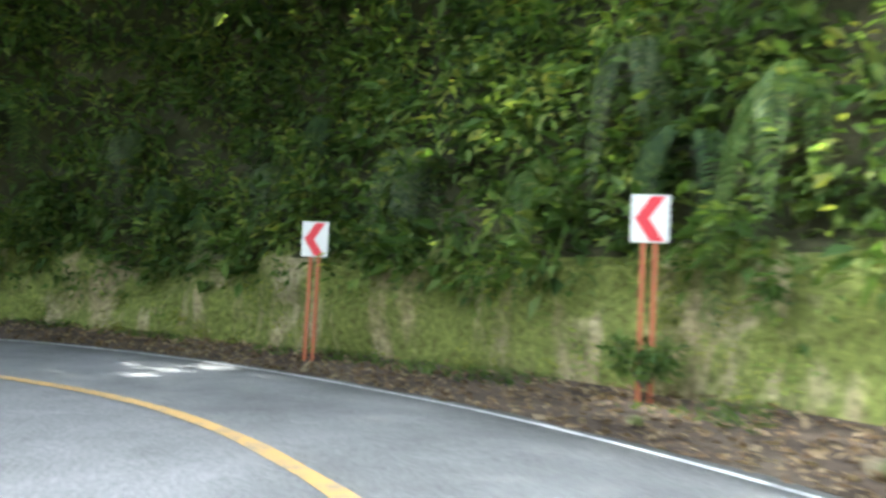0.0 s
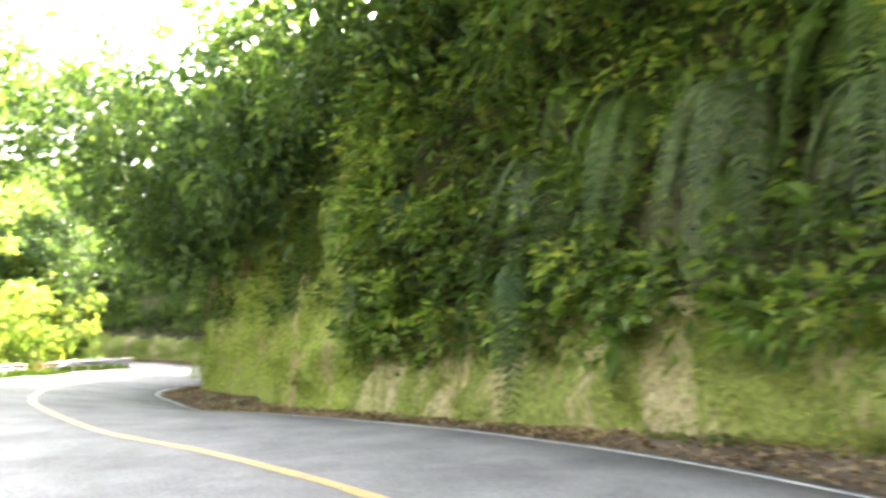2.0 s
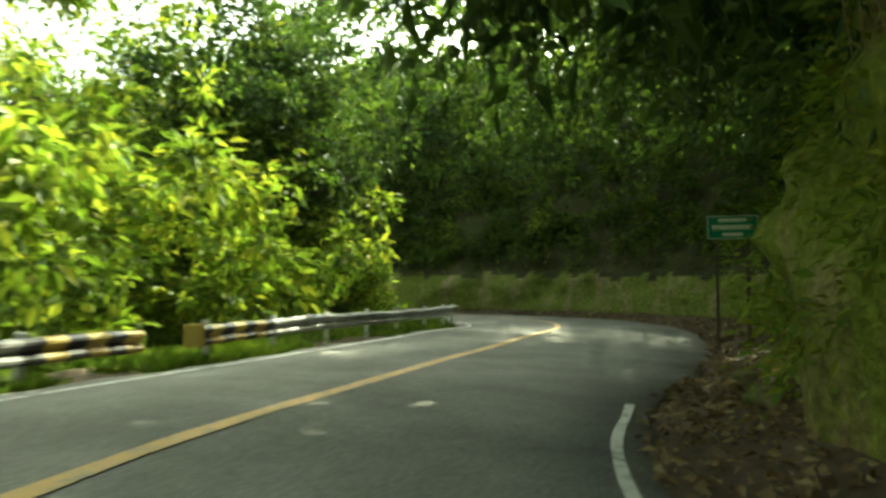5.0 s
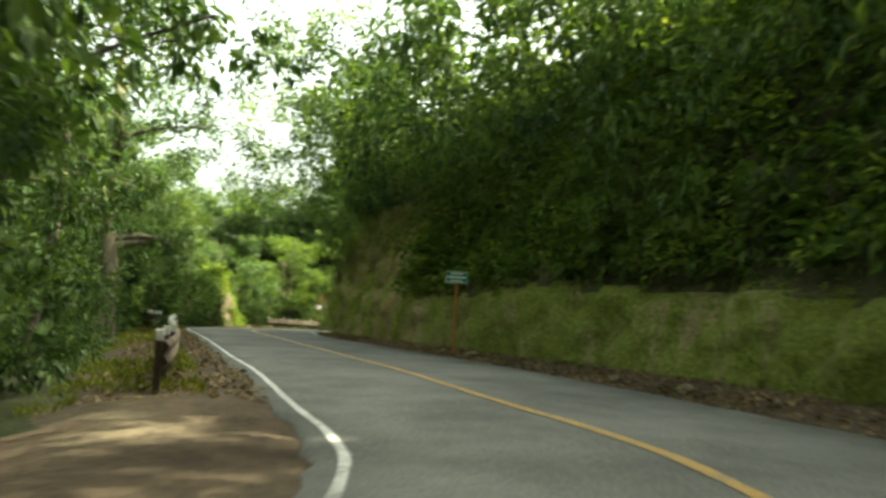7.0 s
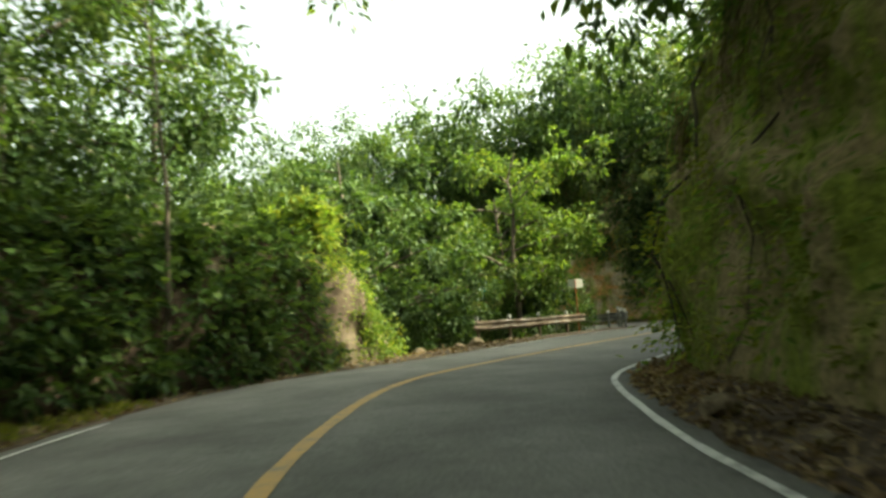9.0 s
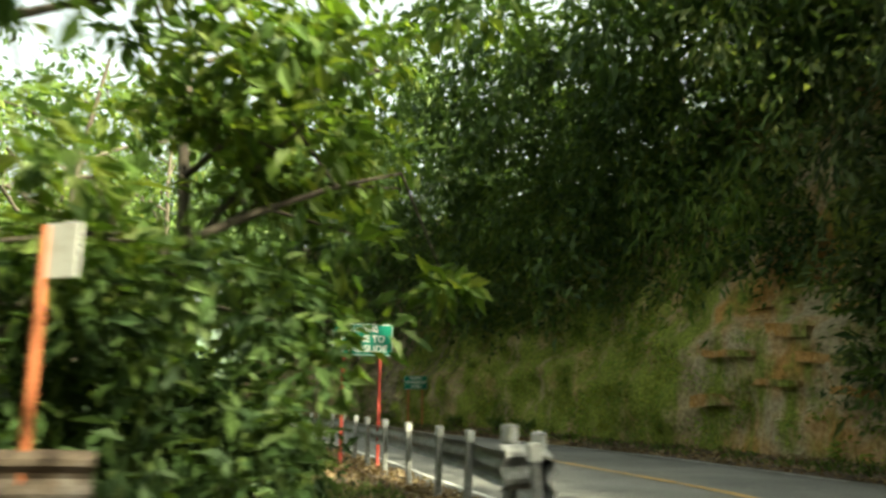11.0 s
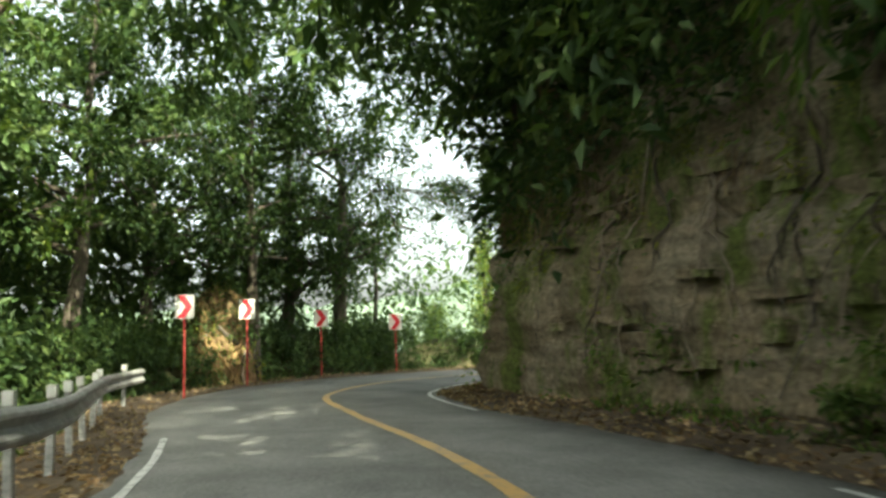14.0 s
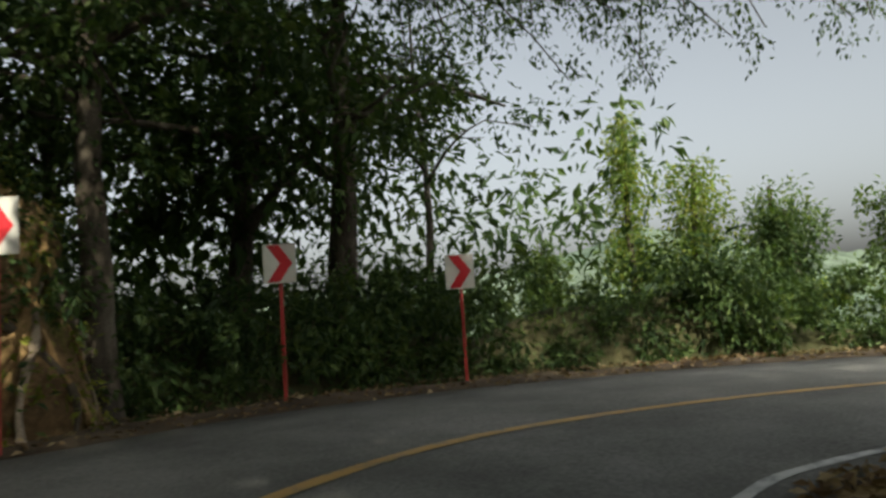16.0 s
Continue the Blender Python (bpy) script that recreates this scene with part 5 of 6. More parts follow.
def vine_tower(x, y, top, seed, wide=1.0):
    """A dead tree hidden under curtains of vines."""
    rng = np.random.default_rng(900 + seed)
    z = -6.2
    h = top - z
    ob = new("vine_tree")
    ob.location = (x, y, z)
    t = np.linspace(0, 1, 8)
    tr = np.stack([0.3 * np.sin(t * 3 + seed), 0.25 * t, t * h], 1)
    v, f = tube(tr, 0.16 * (1 - 0.7 * t) + 0.02, 8)
    part_mesh("trunk", mesh_from("trunk", v, f, M_BARK, True), ob)
    n = 90
    tt = rng.uniform(0.25, 1, n) ** 0.8
    p = np.stack([np.interp(tt, t, tr[:, j]) for j in range(3)], 1) + rng.normal(size=(n, 3)) * np.array([0.6, 0.6, 0.1]) * (wide * (1.45 - tt))[:, None]
    v, f = clumps(rng, p, rng.uniform(0.3, 0.55, n), np.full(n, 48), 0.19, 1.3, 1.6)
    part_mesh("vines", mesh_from("vines", v, f, (L_BRIGHT, L_BRIGHT, L_MID, L_DARK, L_MID, L_DARK, L_MID)[seed % 7]), ob)
    tagged(ob, "dead tree draped in bright green vines", "tree", "vine-draped trees")


for k, (x, y, top, wide) in enumerate(((-50.5, -129.4, 3.4, 0.75), (-52.2, -130.2, 1.4, 1.2), (-53.2, -132.6, 0.6, 1.3), (-54.6, -131.2, -0.4, 1.3), (-57.0, -133.5, 0.0, 1.3), (-59.5, -134.0, 0.2, 1.2), (-48.8, -126.8, -1.0, 1.0))):
    vine_tower(x, y, top, k, wide)


def hanging_spray(c, d, h, n, seed, reach=2.2):
    """Boughs that reach over the road and end in hanging sprays of leaves."""
    rng = np.random.default_rng(950 + seed)
    x, y, z = at_road(c, d, h)
    ob = new("overhanging_bough")
    ob.location = (x, y, z)
    nx, ny = (on(c, 0.0) - on(c, 1.0))[:2]
    tips = []
    for k in range(n):
        a = rng.normal(size=2) * 0.5
        s = np.linspace(0, 1, 7)
        q = np.stack([(nx + a[0]) * reach * s, (ny + a[1]) * reach * s, 0.7 * s - rng.uniform(1.4, 3.8) * s ** 2], 1)
        v, f = tube(q, 0.03 * (1 - 0.8 * s) + 0.006, 5)
        part_mesh("branch", mesh_from("branch", v, f, M_BARK, True), ob)
        for u in rng.uniform(0.25, 1.0, 12):
            tips.append(np.array([np.interp(u, s, q[:, j]) for j in range(3)]) + rng.normal(size=3) * 0.25)
    v, f = clumps(rng, np.array(tips), rng.uniform(0.2, 0.5, len(tips)), np.full(len(tips), 22), 0.13, 1.0, 1.4, None, 0.8)
    part_mesh("foliage", mesh_from("foliage", v, f, L_DARK), ob)
    tagged(ob, "leafy bough hanging over the road", "branch", "boughs over the road")


for k, (c, d, hh, nn, rc) in enumerate(((241, 6.0, 8.2, 10, 3.0), (243, 5.4, 8.6, 11, 3.0), (245, 4.8, 8.8, 11, 3.2), (247, 4.2, 9.2, 10, 3.2), (244, 2.6, 9.6, 9, 3.0), (247.5, 1.2, 9.6, 9, 3.0), (250, 6.0, 10.0, 9, 3.4), (239, 5.4, 9.4, 9, 3.2))):
    hanging_spray(c, d, hh, nn, k, rc)


def canopy(name, c0, c1, dens, up, out, leaf, material, label, seed, per=90, radius=1.2):
    """Dense leaf masses along and above the bank's crown."""
    rng = np.random.default_rng(2000 + seed)
    n = int((c1 - c0) * dens)
    c = rng.uniform(c0, c1, n)
    foot, top, lean = (np.interp(c, BANK_C, k) for k in (BANK_FOOT, BANK_TOP, BANK_LEAN))
    u = rng.uniform(0, 1, n)
    p = on(c, -(foot + lean * (0.35 + 0.9 * u)) + out * (1 - u) + rng.normal(size=n) * 0.5, top * (0.62 + 0.38 * u) + up * u * rng.uniform(0.2, 1.2, n))
    foliage(name, rng, p, radius * rng.uniform(0.6, 1.4, n), rng.integers(per // 2, per * 3 // 2, n), leaf, material, label, 0.75, 0.9)


def hill_canopy(c0, c1, deep, dens, leaf, material, seed):
    """Tree tops on the slope that goes on above the bank."""
    rng = np.random.default_rng(2500 + seed)
    n = int((c1 - c0) * deep * dens)
    c = rng.uniform(c0, c1, n)
    foot, top, lean = (np.interp(c, BANK_C, k) for k in (BANK_FOOT, BANK_TOP, BANK_LEAN))
    u = rng.uniform(0, 1, n)
    e = lean - 0.5 + deep * u
    p = on(c, -(foot + e), top + np.clip(e - lean - 3, 0, 26) * 0.9 + rng.uniform(0.0, 2.6, n))
    foliage("hillside_canopy", rng, p, rng.uniform(0.8, 1.7, n), rng.integers(20, 46, n), leaf * 1.35, material, "crowns of the trees on the slope above the bank", 0.7, 0.5)


for k, (c0, c1, deep, mt) in enumerate(((2, 60, 9, L_MID), (60, 86, 6, L_DARK), (84, 136, 12, L_DARK), (136, 158, 10, L_DARK), (156, 192, 33, L_DARK), (190, 224, 10, L_DARK))):
    hill_canopy(c0, c1, deep, 0.8 if c0 == 156 else 0.5, 0.42, mt, k)
for k, (c0, c1, mt) in enumerate(((4, 60, L_MID), (56, 90, L_DARK), (86, 134, L_DARK), (130, 162, L_DARK), (156, 190, L_GREY), (186, 236, L_DARK))):
    canopy("bank_canopy", c0, c1, 1.9, 6.0, 1.4, 0.36, mt, "dense dark tree canopy along the top of the bank", k, 80, 1.3)
    canopy("bank_canopy", c0, c1, 1.2, 5.0, 1.8, 0.30, L_MID if k % 2 or not k else L_DARK, "leafy boughs spilling over the bank's edge", 10 + k, 90, 1.0)
# large dark leaves fill the thickets to stand in for their inner shade
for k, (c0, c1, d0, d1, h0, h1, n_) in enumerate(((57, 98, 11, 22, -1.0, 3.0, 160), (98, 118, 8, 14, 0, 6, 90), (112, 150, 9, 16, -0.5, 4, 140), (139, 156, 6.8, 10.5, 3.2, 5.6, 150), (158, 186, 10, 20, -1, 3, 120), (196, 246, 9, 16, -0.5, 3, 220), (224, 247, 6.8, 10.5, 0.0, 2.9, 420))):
    left_band("thicket_shade_fill", c0, c1, n_, d0, d1, h0, h1, L_DARK, "dark leaves standing in for deep shade inside the roadside thicket", 0.22 if c0 > 220 else 0.36, 30 + k, 100 if c0 > 220 else 70, 1.0)
left_band("tree_canopy", 230.5, 240.5, 110, 5.6, 13, 5.5, 15.5, L_DARK, "dense dark canopy of the trees by the bend", 0.22, 50, 260, 1.0)
left_band("tree_canopy", 230.5, 240.5, 100, 7.4, 15, 2.0, 7.5, L_DARK, "shaded lower boughs by the bend", 0.17, 51, 130, 0.9)
# more dark leaf fill, which closes bright gaps behind the bend
overhang("thicket_shade_fill", 231, 239.6, 190, -0.5, 7.6, 9.6, 17.0, L_DARK, "dark wood behind the chevron signs", 0.5, 33, 60, 1.5)
overhang("thicket_shade_fill", 238.5, 242.5, 60, -0.8, 2.2, 9.0, 15.0, L_DARK, "dark low wood on the outside of the bend", 0.42, 34, 60, 1.2)
overhang("thicket_shade_fill", 223, 247, 230, -1.5, 8.5, 10.5, 18.0, L_DARK, "dark wood below the bend", 0.42, 30, 56, 1.5)
overhang("valley_canopy", 60, 240, 420, -9.0, -3.0, 20.0, 44.0, L_MID, "tree tops in the valley below the road", 0.9, 31, 44, 2.6)
overhang("valley_canopy", 60, 240, 200, -9.0, -3.5, 24.0, 60.0, L_DARK, "dark tree tops in the valley", 1.0, 32, 44, 3.0)
left_band("tree_canopy", 218, 232, 110, 10.5, 17, 1.0, 8.0, L_DARK, "dark trees behind the pale trunk", 0.24, 56, 110, 1.1)
left_band("tree_canopy", 194, 214, 12, 7.5, 15, 5.5, 14.5, L_MID, "dappled crowns beyond the guard rail", 0.17, 57, 200, 0.95)
left_band("tree_canopy", 206, 226, 14, 9.8, 17, 4.5, 14.5, L_MID, "bright dappled canopy beyond the guard rail", 0.19, 52, 120, 1.1)
left_band("tree_canopy", 116, 154, 150, 7.5, 15, 3.5, 12.5, L_DARK, "dark dappled canopy beside the road", 0.18, 53, 150, 1.1)
left_band("tree_canopy", 56, 96, 230, 9.0, 18, 4.0, 13.0, L_BRIGHT, "sunlit canopy beyond the guard rail", 0.24, 54, 120, 1.2)
left_band("tree_canopy", 69, 86, 70, 9.5, 18, 9.0, 16.0, L_MID, "tall crowns of the trees in the valley", 0.24, 58, 110, 1.2)
left_band("tree_canopy", 92, 116, 90, 8.0, 14, 4.0, 11.0, L_DARK, "dark canopy inside the bend", 0.2, 55, 150, 1.2)

# ------------------------------------------------------------------ ferns and roots on the banks
def fern(c, v, size, n, seed, material=L_MID):
    """A tree fern: long fronds that arch out from the bank and hang, each with a row of narrow leaflets on either side."""
    rng = np.random.default_rng(1200 + seed)
    nx, ny = RN[int(c * 4)]
    ob = new("fern")
    ob.location = tuple(float(q) for q in bank(c, v) + np.array([nx, ny, 0.0]) * 0.5)
    for k in range(n):
        a = rng.uniform(-1.25, 1.25)
        dx, dy = nx * math.cos(a) - ny * math.sin(a), nx * math.sin(a) + ny * math.cos(a)
        L = size * rng.uniform(0.65, 1.2)
        s = np.linspace(0, 1, 46)
        up, drop = rng.uniform(0.25, 0.7), rng.uniform(1.2, 1.9)
        reach = L * (0.85 * s - 0.35 * s ** 2)
        q = np.stack([dx * reach, dy * reach, L * (up * s - drop * s ** 2.2)], 1)
        tang = np.gradient(q, axis=0)
        tang /= np.linalg.norm(tang, axis=1)[:, None]
        side = np.cross(tang, [-dy, dx, 0.0])
        side = np.cross(tang, side)
        side /= np.linalg.norm(side, axis=1)[:, None] + 1e-6
        pieces = [tube(q[::5], 0.012 * (1 - 0.8 * s[::5]) + 0.002, 4)]
        ln = L * 0.125 * np.sin(np.clip(0.08 + s * 0.92, 0, 1) * math.pi) ** 0.6 + 0.01
        for sg in (-1, 1):
            wide = tang * (L * 0.0085)
            mid = q + side * (sg * ln * 0.5)[:, None] + tang * (ln * 0.12)[:, None]
            tip = q + side * (sg * ln)[:, None] + tang * (ln * 0.38)[:, None] - np.array([0, 0, 0.3]) * ln[:, None]
            V = np.stack([q - wide, mid - wide * 1.1, tip, mid + wide * 1.1], 1)[2:]
            pieces.append((V.reshape(-1, 3), np.arange(len(V))[:, None] * 4 + np.arange(4)[None, :]))
        vv, ff = join(pieces)
        part_mesh("frond", mesh_from("frond", vv, ff, material), ob)
    return tagged(ob, "tree fern with long drooping fronds on the bank", "fern", "ferns on the banks")


rng_fern = random.Random(12)
for k in range(34):
    c = 19 + 1.2 * k + rng_fern.uniform(-0.5, 0.5)
    fern(c, rng_fern.choice((0.27, 0.36, 0.44, 0.5)) + rng_fern.uniform(-0.04, 0.05), rng_fern.uniform(1.3, 2.3), 10, k, (L_MID, L_DARK, L_GREY)[k % 3])
for k, (c, v) in enumerate(((45.5, 0.44), (46.8, 0.47), (48.2, 0.42), (50.0, 0.46), (52.5, 0.44), (41.0, 0.45))):
    fern(c, v, 2.7, 13, 100 + k, (L_GREY, L_MID)[k % 2])
for k, (c, v) in enumerate(((92, 0.4), (99, 0.35), (106, 0.45), (113, 0.4), (119, 0.42), (125, 0.45), (164, 0.45), (168, 0.55), (172, 0.4), (176, 0.42), (203, 0.45))):
    fern(c, v, 2.0, 9, 60 + k, (L_MID, L_GREY)[k % 2])


def root(c, v0, v1, r0, seed):
    rng = np.random.default_rng(1400 + seed)
    n = 12
    t = np.linspace(0, 1, n)
    cc = c + np.cumsum(rng.normal(size=n) * 0.10)
    vv = v1 + (v0 - v1) * t
    p = bank(cc, np.clip(vv, 0.004, 1))
    nrm = np.stack([np.interp(cc, RS, RN[:, 0]), np.interp(cc, RS, RN[:, 1]), 0 * cc], -1)
    p = p + nrm * (0.16 + 0.10 * np.sin(t * 6 + seed))[:, None]
    pieces = [tube(p, r0 * (1 - 0.55 * t), 7)]
    for k in range(3):
        i = rng.integers(2, n - 4)
        q = p[i:i + 4] + np.linspace(0, 1, 4)[:, None] * (rng.normal(size=3) * 0.5)
        pieces.append(tube(q, r0 * np.array([0.5, 0.4, 0.28, 0.12]), 5))
    v, f = join(pieces)
    ob = new("root", mesh_from("root", v, f, M_PALEBARK if seed in (0, 2, 4, 5) or seed > 40 and seed % 3 else M_BARK, True))
    tagged(ob, "woody root hanging down the bank face", "root", "roots on the banks")


for k, (c, a, b, r) in enumerate(((218.5, 0.05, 0.45, 0.05), (220.6, 0.03, 0.5, 0.07), (222.5, 0.04, 0.34, 0.045), (224.5, 0.06, 0.4, 0.05), (217.0, 0.05, 0.3, 0.05), (216.2, 0.05, 0.28, 0.04), (227.0, 0.12, 0.42, 0.05), (230.5, 0.16, 0.5, 0.045), (233.5, 0.2, 0.75, 0.05), (237.0, 0.14, 0.6, 0.06), (236.2, 0.2, 0.6, 0.03), (134, 0.02, 0.5, 0.05), (138.5, 0.04, 0.6, 0.04), (142.5, 0.02, 0.55, 0.06), (147, 0.03, 0.6, 0.04), (150, 0.02, 0.5, 0.05), (153, 0.05, 0.5, 0.04), (226, 0.3, 0.6, 0.03), (228.6, 0.25, 0.55, 0.035), (63, 0.1, 0.5, 0.03), (70, 0.1, 0.55, 0.03))):
    root(c, a, b, r * 0.62, k)
rng_root = np.random.default_rng(77)
for k in range(20):
    root(212.5 + 0.62 * k + rng_root.uniform(-0.3, 0.3), rng_root.uniform(0.03, 0.16), rng_root.uniform(0.24, 0.5), rng_root.uniform(0.02, 0.05), 40 + k)


def rock_ledge(c, v, wide, tall, seed, material=None, label="broken slab of tan rock jutting from the cutting"):
    """A broken slab of rock standing out from the face."""
    bm = bmesh.new()
    bmesh.ops.create_cube(bm, size=1.0)
    bmesh.ops.subdivide_edges(bm, edges=bm.edges[:], cuts=3, use_grid_fill=True)
    for q in bm.verts:
        k = Vector((q.co.x * wide, q.co.y * 0.46, q.co.z * tall))
        n = noise.noise_vector(k * 1.3 + Vector((seed * 7.1, 0, 0)))
        q.co = k * (1 - 0.25 * abs(q.co.x) ** 2) + Vector((n.x * 0.2, n.y * 0.22, n.z * 0.09))
    me = bpy.data.meshes.new("rock_ledge")
    bm.to_mesh(me)
    bm.free()
    me.materials.append(material or M_ROCK)
    p = bank(c, v) - np.array([*RN[int(c * 4)], 0.0]) * 0.12
    ob = new("rock_ledge", me)
    ob.matrix_world = pose(float(p[0]), float(p[1]), float(p[2]), 4 - seed % 9, (seed * 5) % 11 - 5, heading(c) + 90)
    tagged(ob, label, "rock", "rock ledges of the cutting")


rng_ledge = random.Random(5)
for k in range(14):
    rock_ledge(186.5 + 0.62 * k, 0.10 + 0.26 * ((k * 0.618) % 1), rng_ledge.uniform(1.2, 2.4), rng_ledge.uniform(0.15, 0.35), 200 + k, M_ORANGE, "ledge of orange earth and rock in the cutting")
for k in range(44):
    c = 216.5 + 10.5 * ((k * 0.618) % 1)
    rock_ledge(c, rng_ledge.uniform(0.03, 0.36), rng_ledge.uniform(0.6, 2.0), rng_ledge.uniform(0.12, 0.42), k)


def strangler_base(c, d):
    """Roots that run down over a tall earth mound at an old tree's foot."""
    rng = np.random.default_rng(77)
    x, y, z = at_road(c, d, -0.3)
    ob = new("root_tangle")
    ob.location = (x, y, z)
    radius = lambda h, a: (1.55 - 0.22 * h + 0.28 * noise.noise(Vector((math.cos(a) * 1.3, math.sin(a) * 1.3, h * 0.7)))) * (1 if h < 3.6 else max(0.05, 1 - (h - 3.6) / 1.0))
    A, H = np.meshgrid(np.linspace(0, 2 * math.pi, 61), np.linspace(0, 4.6, 40), indexing="ij")
    rr = np.array([radius(h, a) + 0.10 * noise.noise(Vector((a * 4, h * 3.1, 0))) for a, h in zip(A.ravel(), H.ravel())]).reshape(A.shape)
    part_mesh("mound", grid_mesh("mound", np.stack([np.cos(A) * rr, np.sin(A) * rr, H], -1), M_ROOTSOIL), ob, "brown earth mound")
    for k in range(26):
        a = 2 * math.pi * k / 26 + rng.normal() * 0.1
        t = np.linspace(0, 1, 14)
        hh = rng.uniform(2.0, 4.0) * (1 - t)
        aa = a + 0.3 * np.sin(t * rng.uniform(2, 5) + k) + rng.normal() * 0.3 * t
        r = np.array([radius(h, b) for h, b in zip(hh, aa)]) + 0.03 + 0.5 * np.clip(t - 0.85, 0, 1)
        q = np.stack([np.cos(aa) * r, np.sin(aa) * r, hh], 1)
        v, f = tube(q, rng.uniform(0.04, 0.13) * (1 - 0.45 * t) * (1 + 0.25 * np.sin(t * 13 + k)), 7)
        part_mesh("root", mesh_from("root", v, f, M_ROOTBARK if k % 3 else M_PALEBARK if k % 2 else M_BARK, True), ob)
    a, h = rng.uniform(0, 2 * math.pi, 130), rng.uniform(0.2, 4.4, 130)
    r = np.array([radius(q, b) for q, b in zip(h, a)]) + 0.08
    v, f = clumps(rng, np.stack([np.cos(a) * r, np.sin(a) * r, h], 1), 0.28, np.full(130, 24), 0.13, 1.0, 1.2)
    part_mesh("creeper", mesh_from("creeper", v, f, L_MOSS), ob, "green creeper over the roots")
    # dark ivy added on top, where it also stands in for shadow
    a, h = rng.uniform(0, 2 * math.pi, 120), rng.uniform(2.2, 4.7, 120)
    r = np.array([radius(q, b) for q, b in zip(h, a)]) + 0.14
    v, f = clumps(rng, np.stack([np.cos(a) * r, np.sin(a) * r, h], 1), 0.4, np.full(120, 30), 0.15, 1.0, 1.0)
    part_mesh("ivy", mesh_from("ivy", v, f, L_DARK), ob, "dark ivy over the mound's top, shadow put into its colour")
    tagged(ob, "tan tangled roots over an earth mound at an old tree's foot", "tree roots")


strangler_base(237.2, 7.1)


def hanging_grass(c, v, n, length, seed):
    """A tuft of dry roots and grass that hangs down over the rock."""
    rng = np.random.default_rng(1450 + seed)
    p = bank(c, v)
    nrm = np.array([*RN[int(c * 4)], 0.0])
    along_face = np.array([nrm[1], -nrm[0], 0.0])
    pieces = []
    for k in range(n):
        o = p + along_face * rng.normal() * 0.45 + nrm * rng.uniform(0.1, 0.35) + np.array([0, 0, rng.normal() * 0.25])
        t = np.linspace(0, 1, 5)
        L = length * rng.uniform(0.4, 1.2)
        q = o + nrm * (0.22 * np.sin(t * 2.2) * rng.uniform(0.3, 1.3))[:, None] + along_face * (rng.normal() * 0.35 * t ** 2)[:, None] - np.array([0, 0, 1.0]) * (L * t ** 1.3)[:, None]
        pieces.append(tube(q, 0.009 * (1 - 0.75 * t) + 0.002, 3))
    vv, ff = join(pieces)
    ob = new("hanging_roots", mesh_from("hanging_roots", vv, ff, L_DRY))
    tagged(ob, "tuft of dry roots and grass hanging over the rock", "roots", kind="stuff")


for k, (c, v) in enumerate(((224.5, 0.36), (226.2, 0.42), (227.6, 0.38), (229.0, 0.46), (230.4, 0.40), (231.6, 0.5), (232.8, 0.44), (234.2, 0.52), (222.0, 0.35), (219.2, 0.33), (140, 0.5), (144, 0.45), (147.5, 0.5), (150.5, 0.42), (154, 0.45), (206, 0.4), (199, 0.42), (64, 0.5), (68, 0.45), (72, 0.5), (75, 0.42))):
    hanging_grass(c, v, 34, 1.3, k)


# ------------------------------------------------------------------ litter, grass, stones
def litter(name, n, side, c0, c1, d0, d1, seed, label="dry brown leaves fallen on the verge", size=0.13):
    rng = np.random.default_rng(1500 + seed)
    c = rng.uniform(c0, c1, n)
    u = rng.uniform(0, 1, n)
    if side < 0:
        edge = along(ROAD_RIGHT, c) + 0.25
        d = -(edge + (np.interp(c, BANK_C, BANK_FOOT) + 0.5 - edge) * u)
    else:
        edge = along(ROAD_LEFT, c) + 0.3
        d = edge + (d1 - d0) * u
    h = np.maximum(verge_height(c, d) + 0.02, np.where(np.abs(d) < edge + 0.1, road_height(c, d), -9))
    p = on(c, d, h + rng.uniform(0.01, 0.05, n))
    dirs = rng.normal(size=(n, 3)) * np.array([1, 1, 0.25])
    v, f = leaves(rng, p, size, dirs, 0.0, 0.0, 0.55)
    ob = new(name, mesh_from(name, v, f, L_DRY))
    tagged(ob, label, "leaf litter", kind="stuff")


litter("leaf_litter", 9000, -1, 15, 60, 3.95, 0, 1)
litter("leaf_litter", 6000, -1, 60, 110, 3.95, 0, 2)
litter("leaf_litter", 9000, -1, 110, 165, 3.95, 0, 3)
litter("leaf_litter", 9000, -1, 180, 245, 3.95, 0, 4)
litter("leaf_litter", 4000, 1, 110, 165, 3.95, 6.5, 5)
litter("leaf_litter", 4000, 1, 205, 250, 3.95, 6.5, 6)


def grass(name, n, c0, c1, d0, d1, seed, height=0.22, material=L_MID):
    rng = np.random.default_rng(1600 + seed)
    c = rng.uniform(c0, c1, n)
    d = d0 + (d1 - d0) * rng.uniform(0, 1, n)
    if d0 > 0:
        d = np.maximum(d, along(ROAD_LEFT, c) + ROAD_EDGE + 0.1)
    h = verge_height(c, d) - 0.03
    p = on(c, d, h)
    keep = np.array([noise.noise(Vector(q) * 0.6) for q in p]) > -0.12
    p = p[keep]
    up = rng.normal(size=(len(p), 3)) * np.array([0.6, 0.6, 0.1]) + np.array([0, 0, 1.0])
    v, f = leaves(rng, p, height, up, 0.0, 0.0, 0.14)
    tagged(new(name, mesh_from(name, v, f, material)), "tufts of green grass on the verge", "grass", kind="stuff")


grass("verge_grass", 14000, 48, 92, 3.1, 4.9, 6, 0.2)
grass("verge_grass", 22000, 44, 98, 4.05, 7.0, 1, 0.26)
grass("verge_grass", 9000, 110, 150, 4.6, 7.0, 2, 0.2, L_MOSS)
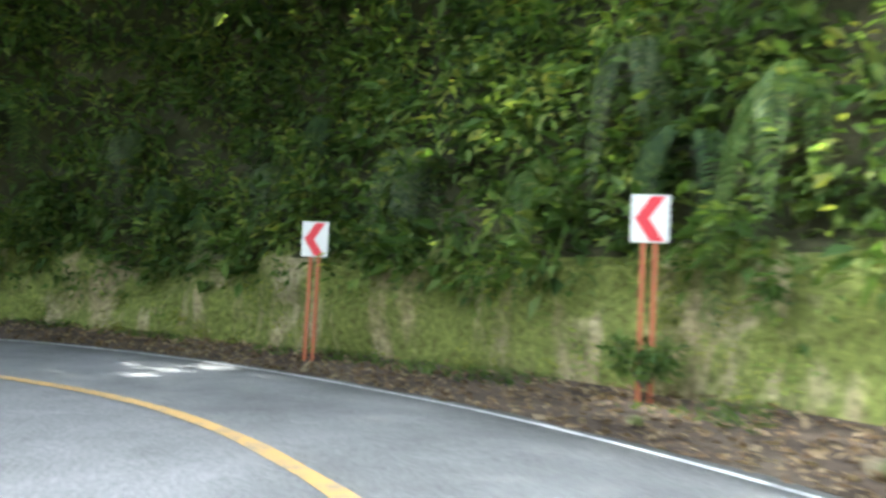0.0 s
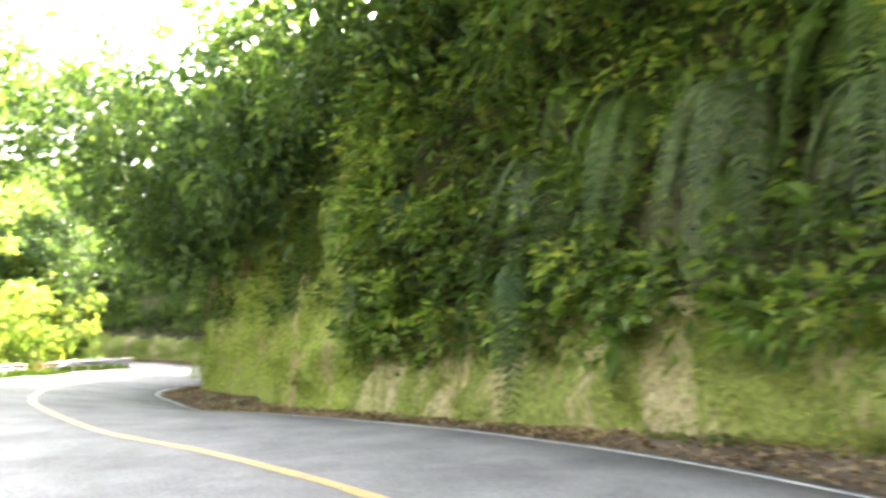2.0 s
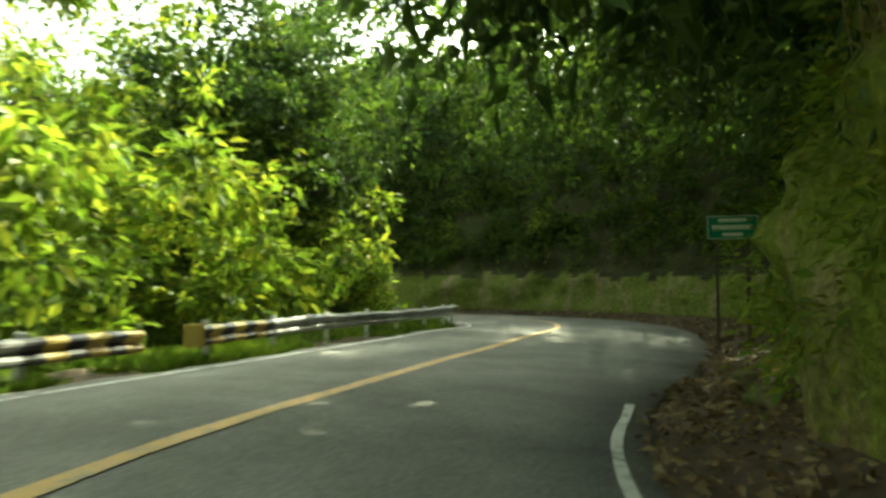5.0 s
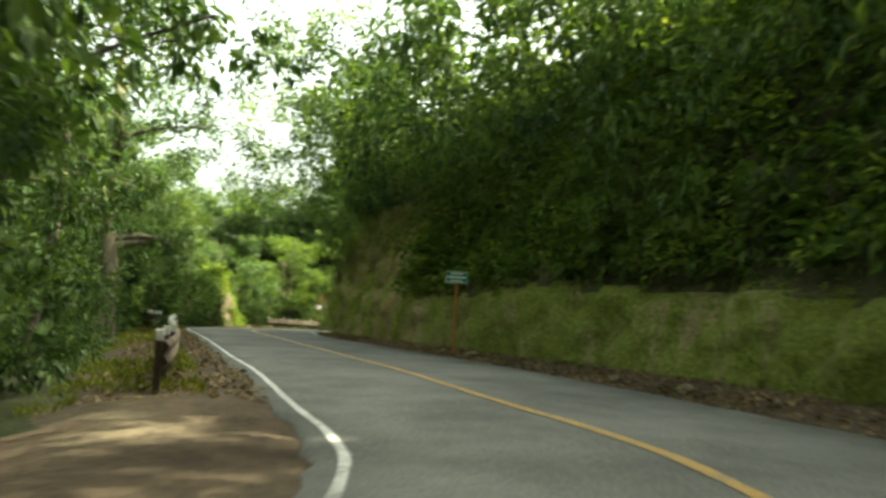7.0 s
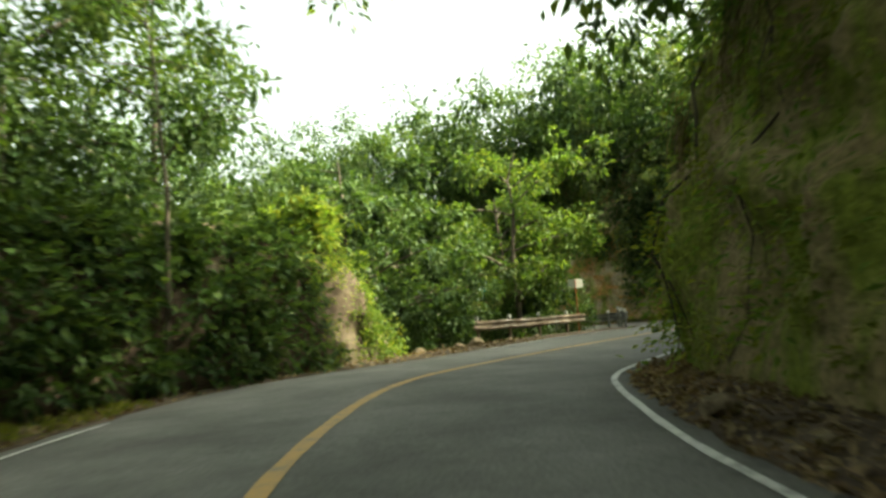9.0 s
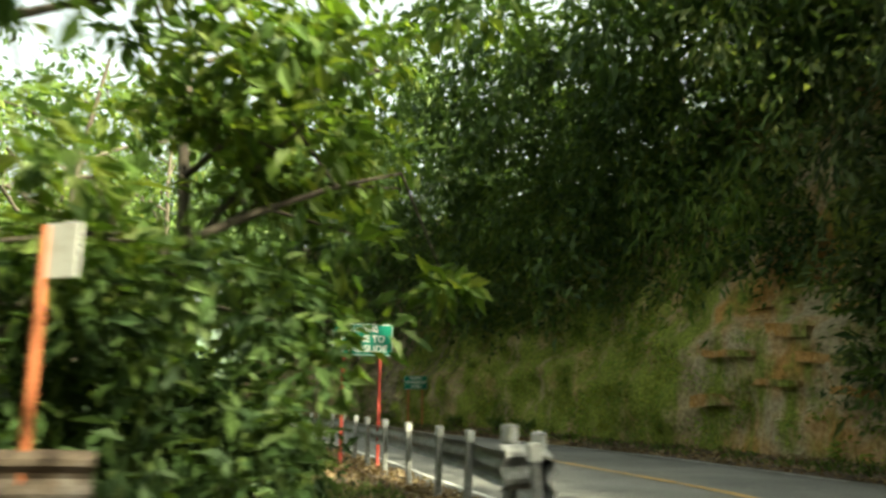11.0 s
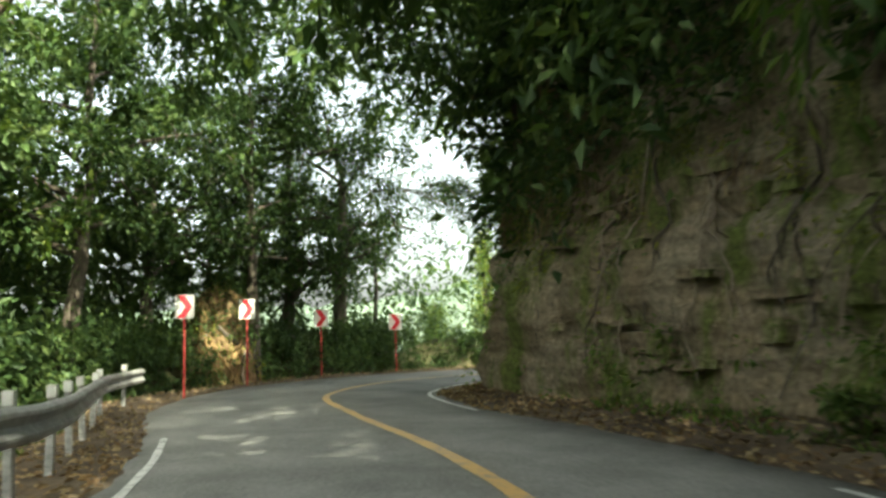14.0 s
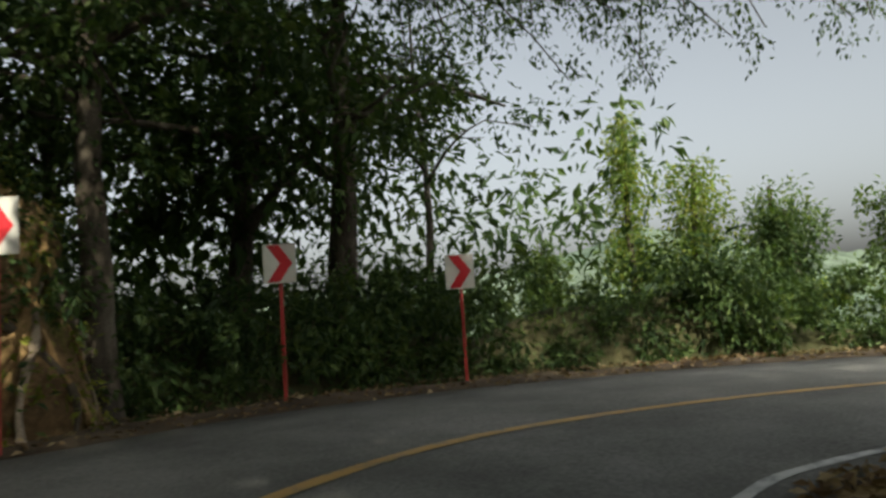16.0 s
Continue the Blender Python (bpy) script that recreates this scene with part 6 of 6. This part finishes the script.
grass("verge_grass", 9000, 184, 230, 5.2, 7.5, 3, 0.22, L_MID)
litter("leaf_litter", 5000, 1, 180, 206, 3.95, 6.0, 7)
grass("verge_grass", 7000, 16, 50, -5.2, -7.0, 4, 0.2)
grass("verge_grass", 5000, 186, 226, -4.4, -6.0, 5, 0.2)


def shrub(x, y, z, r, n, leaf, material, seed, label):
    rng = np.random.default_rng(1700 + seed)
    ob = new("shrub")
    ob.location = (x, y, z)
    st, tips = [], []
    for k in range(9):
        a = rng.uniform(0, 2 * math.pi)
        t = np.linspace(0, 1, 4)
        q = np.stack([np.cos(a) * r * 0.8 * t, np.sin(a) * r * 0.8 * t, r * 1.1 * t], 1)
        st.append(tube(q, 0.012 * (1 - 0.7 * t) + 0.003, 4))
        tips += [q[-1], q[2]]
    v, f = join(st)
    part_mesh("stems", mesh_from("stems", v, f, M_BARK), ob)
    v, f = clumps(rng, np.array(tips), r * 0.4, np.full(len(tips), n // len(tips)), leaf, 0.8, 0.3)
    part_mesh("leaves", mesh_from("leaves", v, f, material), ob)
    tagged(ob, label, "shrub")


shrub(2.9, 10.2, 0.95, 0.5, 420, 0.15, L_MID, 1, "green shrub round the foot of a chevron sign")
x, y, z = at_road(135.6, 4.9)
shrub(x, y, z, 0.6, 400, 0.13, L_DARK, 2, "dusty shrub growing over the guard rail end")
for k, (c, d) in enumerate(((205, -4.9), (207.5, -5.0), (211, -5.1), (216.5, -5.0), (219, -5.0))):
    x, y, z = at_road(c, d, 0.2)
    shrub(x, y, z, 0.4, 260, 0.13, L_MID, 10 + k, "small green shrub at the foot of the rock")


def stone(c, d, r, seed, h=0.0):
    rng = np.random.default_rng(1800 + seed)
    bm = bmesh.new()
    bmesh.ops.create_icosphere(bm, subdivisions=2, radius=r)
    for v in bm.verts:
        v.co *= 1 + 0.45 * noise.noise(v.co * (1.6 / r) + Vector((seed, 0, 0)))
        v.co.z *= 0.6
    me = bpy.data.meshes.new("stone")
    bm.to_mesh(me)
    bm.free()
    me.materials.append(M_ROCK)
    ob = new("stone", me)
    ob.location = at_road(c, d, h + r * 0.2)
    tagged(ob, "rough tan stone lying on the verge", "stone", "stones on the verges")


for k in range(46):
    cc = 18 + (k * 53.7) % 226
    stone(cc, -(float(along(ROAD_RIGHT, cc)) + 0.7 + (k % 5) * 0.2), 0.07 + 0.05 * (k % 4), k, 0.05)
for k, (c, d, r) in enumerate(((160.5, 4.6, 0.22), (162, 4.9, 0.3), (163.6, 4.5, 0.18), (159, 5.0, 0.2), (166, 4.8, 0.16))):
    stone(c, d, r, 100 + k)


# ------------------------------------------------------------------ the distance
def far_hill(name, x, y, z, w, h, material, label, seed):
    n = 40
    u, v = np.meshgrid(np.linspace(-1, 1, n), np.linspace(-1, 1, n), indexing="ij")
    r = np.clip(1 - u ** 2 - v ** 2 * 0.9, 0, 1)
    bumpy = 0.12 * np.sin(u * 9 + seed) * np.sin(v * 7 + 2 * seed) + 0.05 * np.sin(u * 31 + seed) * np.sin(v * 27)
    P = np.stack([x + u * w, y + v * w, z + h * (r ** 0.8) * (1 + bumpy)], -1)
    tagged(new(name, grid_mesh(name, P, material)), label, "hill", kind="structure")


M_FAR = two_scale("hazy_wooded_hill", (0.05, 0.075, 0.055), (0.075, 0.10, 0.072), (0.10, 0.13, 0.095), 0.02, 0.18, 1.0, 0.3, 2.0)
far_hill("backdrop_hill", 150, -390, -70, 220, 92, M_FAR, "hazy green wooded hill across the valley", 1)
far_hill("backdrop_hill", 380, -300, -70, 240, 84, M_FAR, "hazy green wooded ridge in the distance", 2)
far_hill("backdrop_hill", -60, -420, -60, 220, 80, M_FAR, "distant hazy hill", 4)
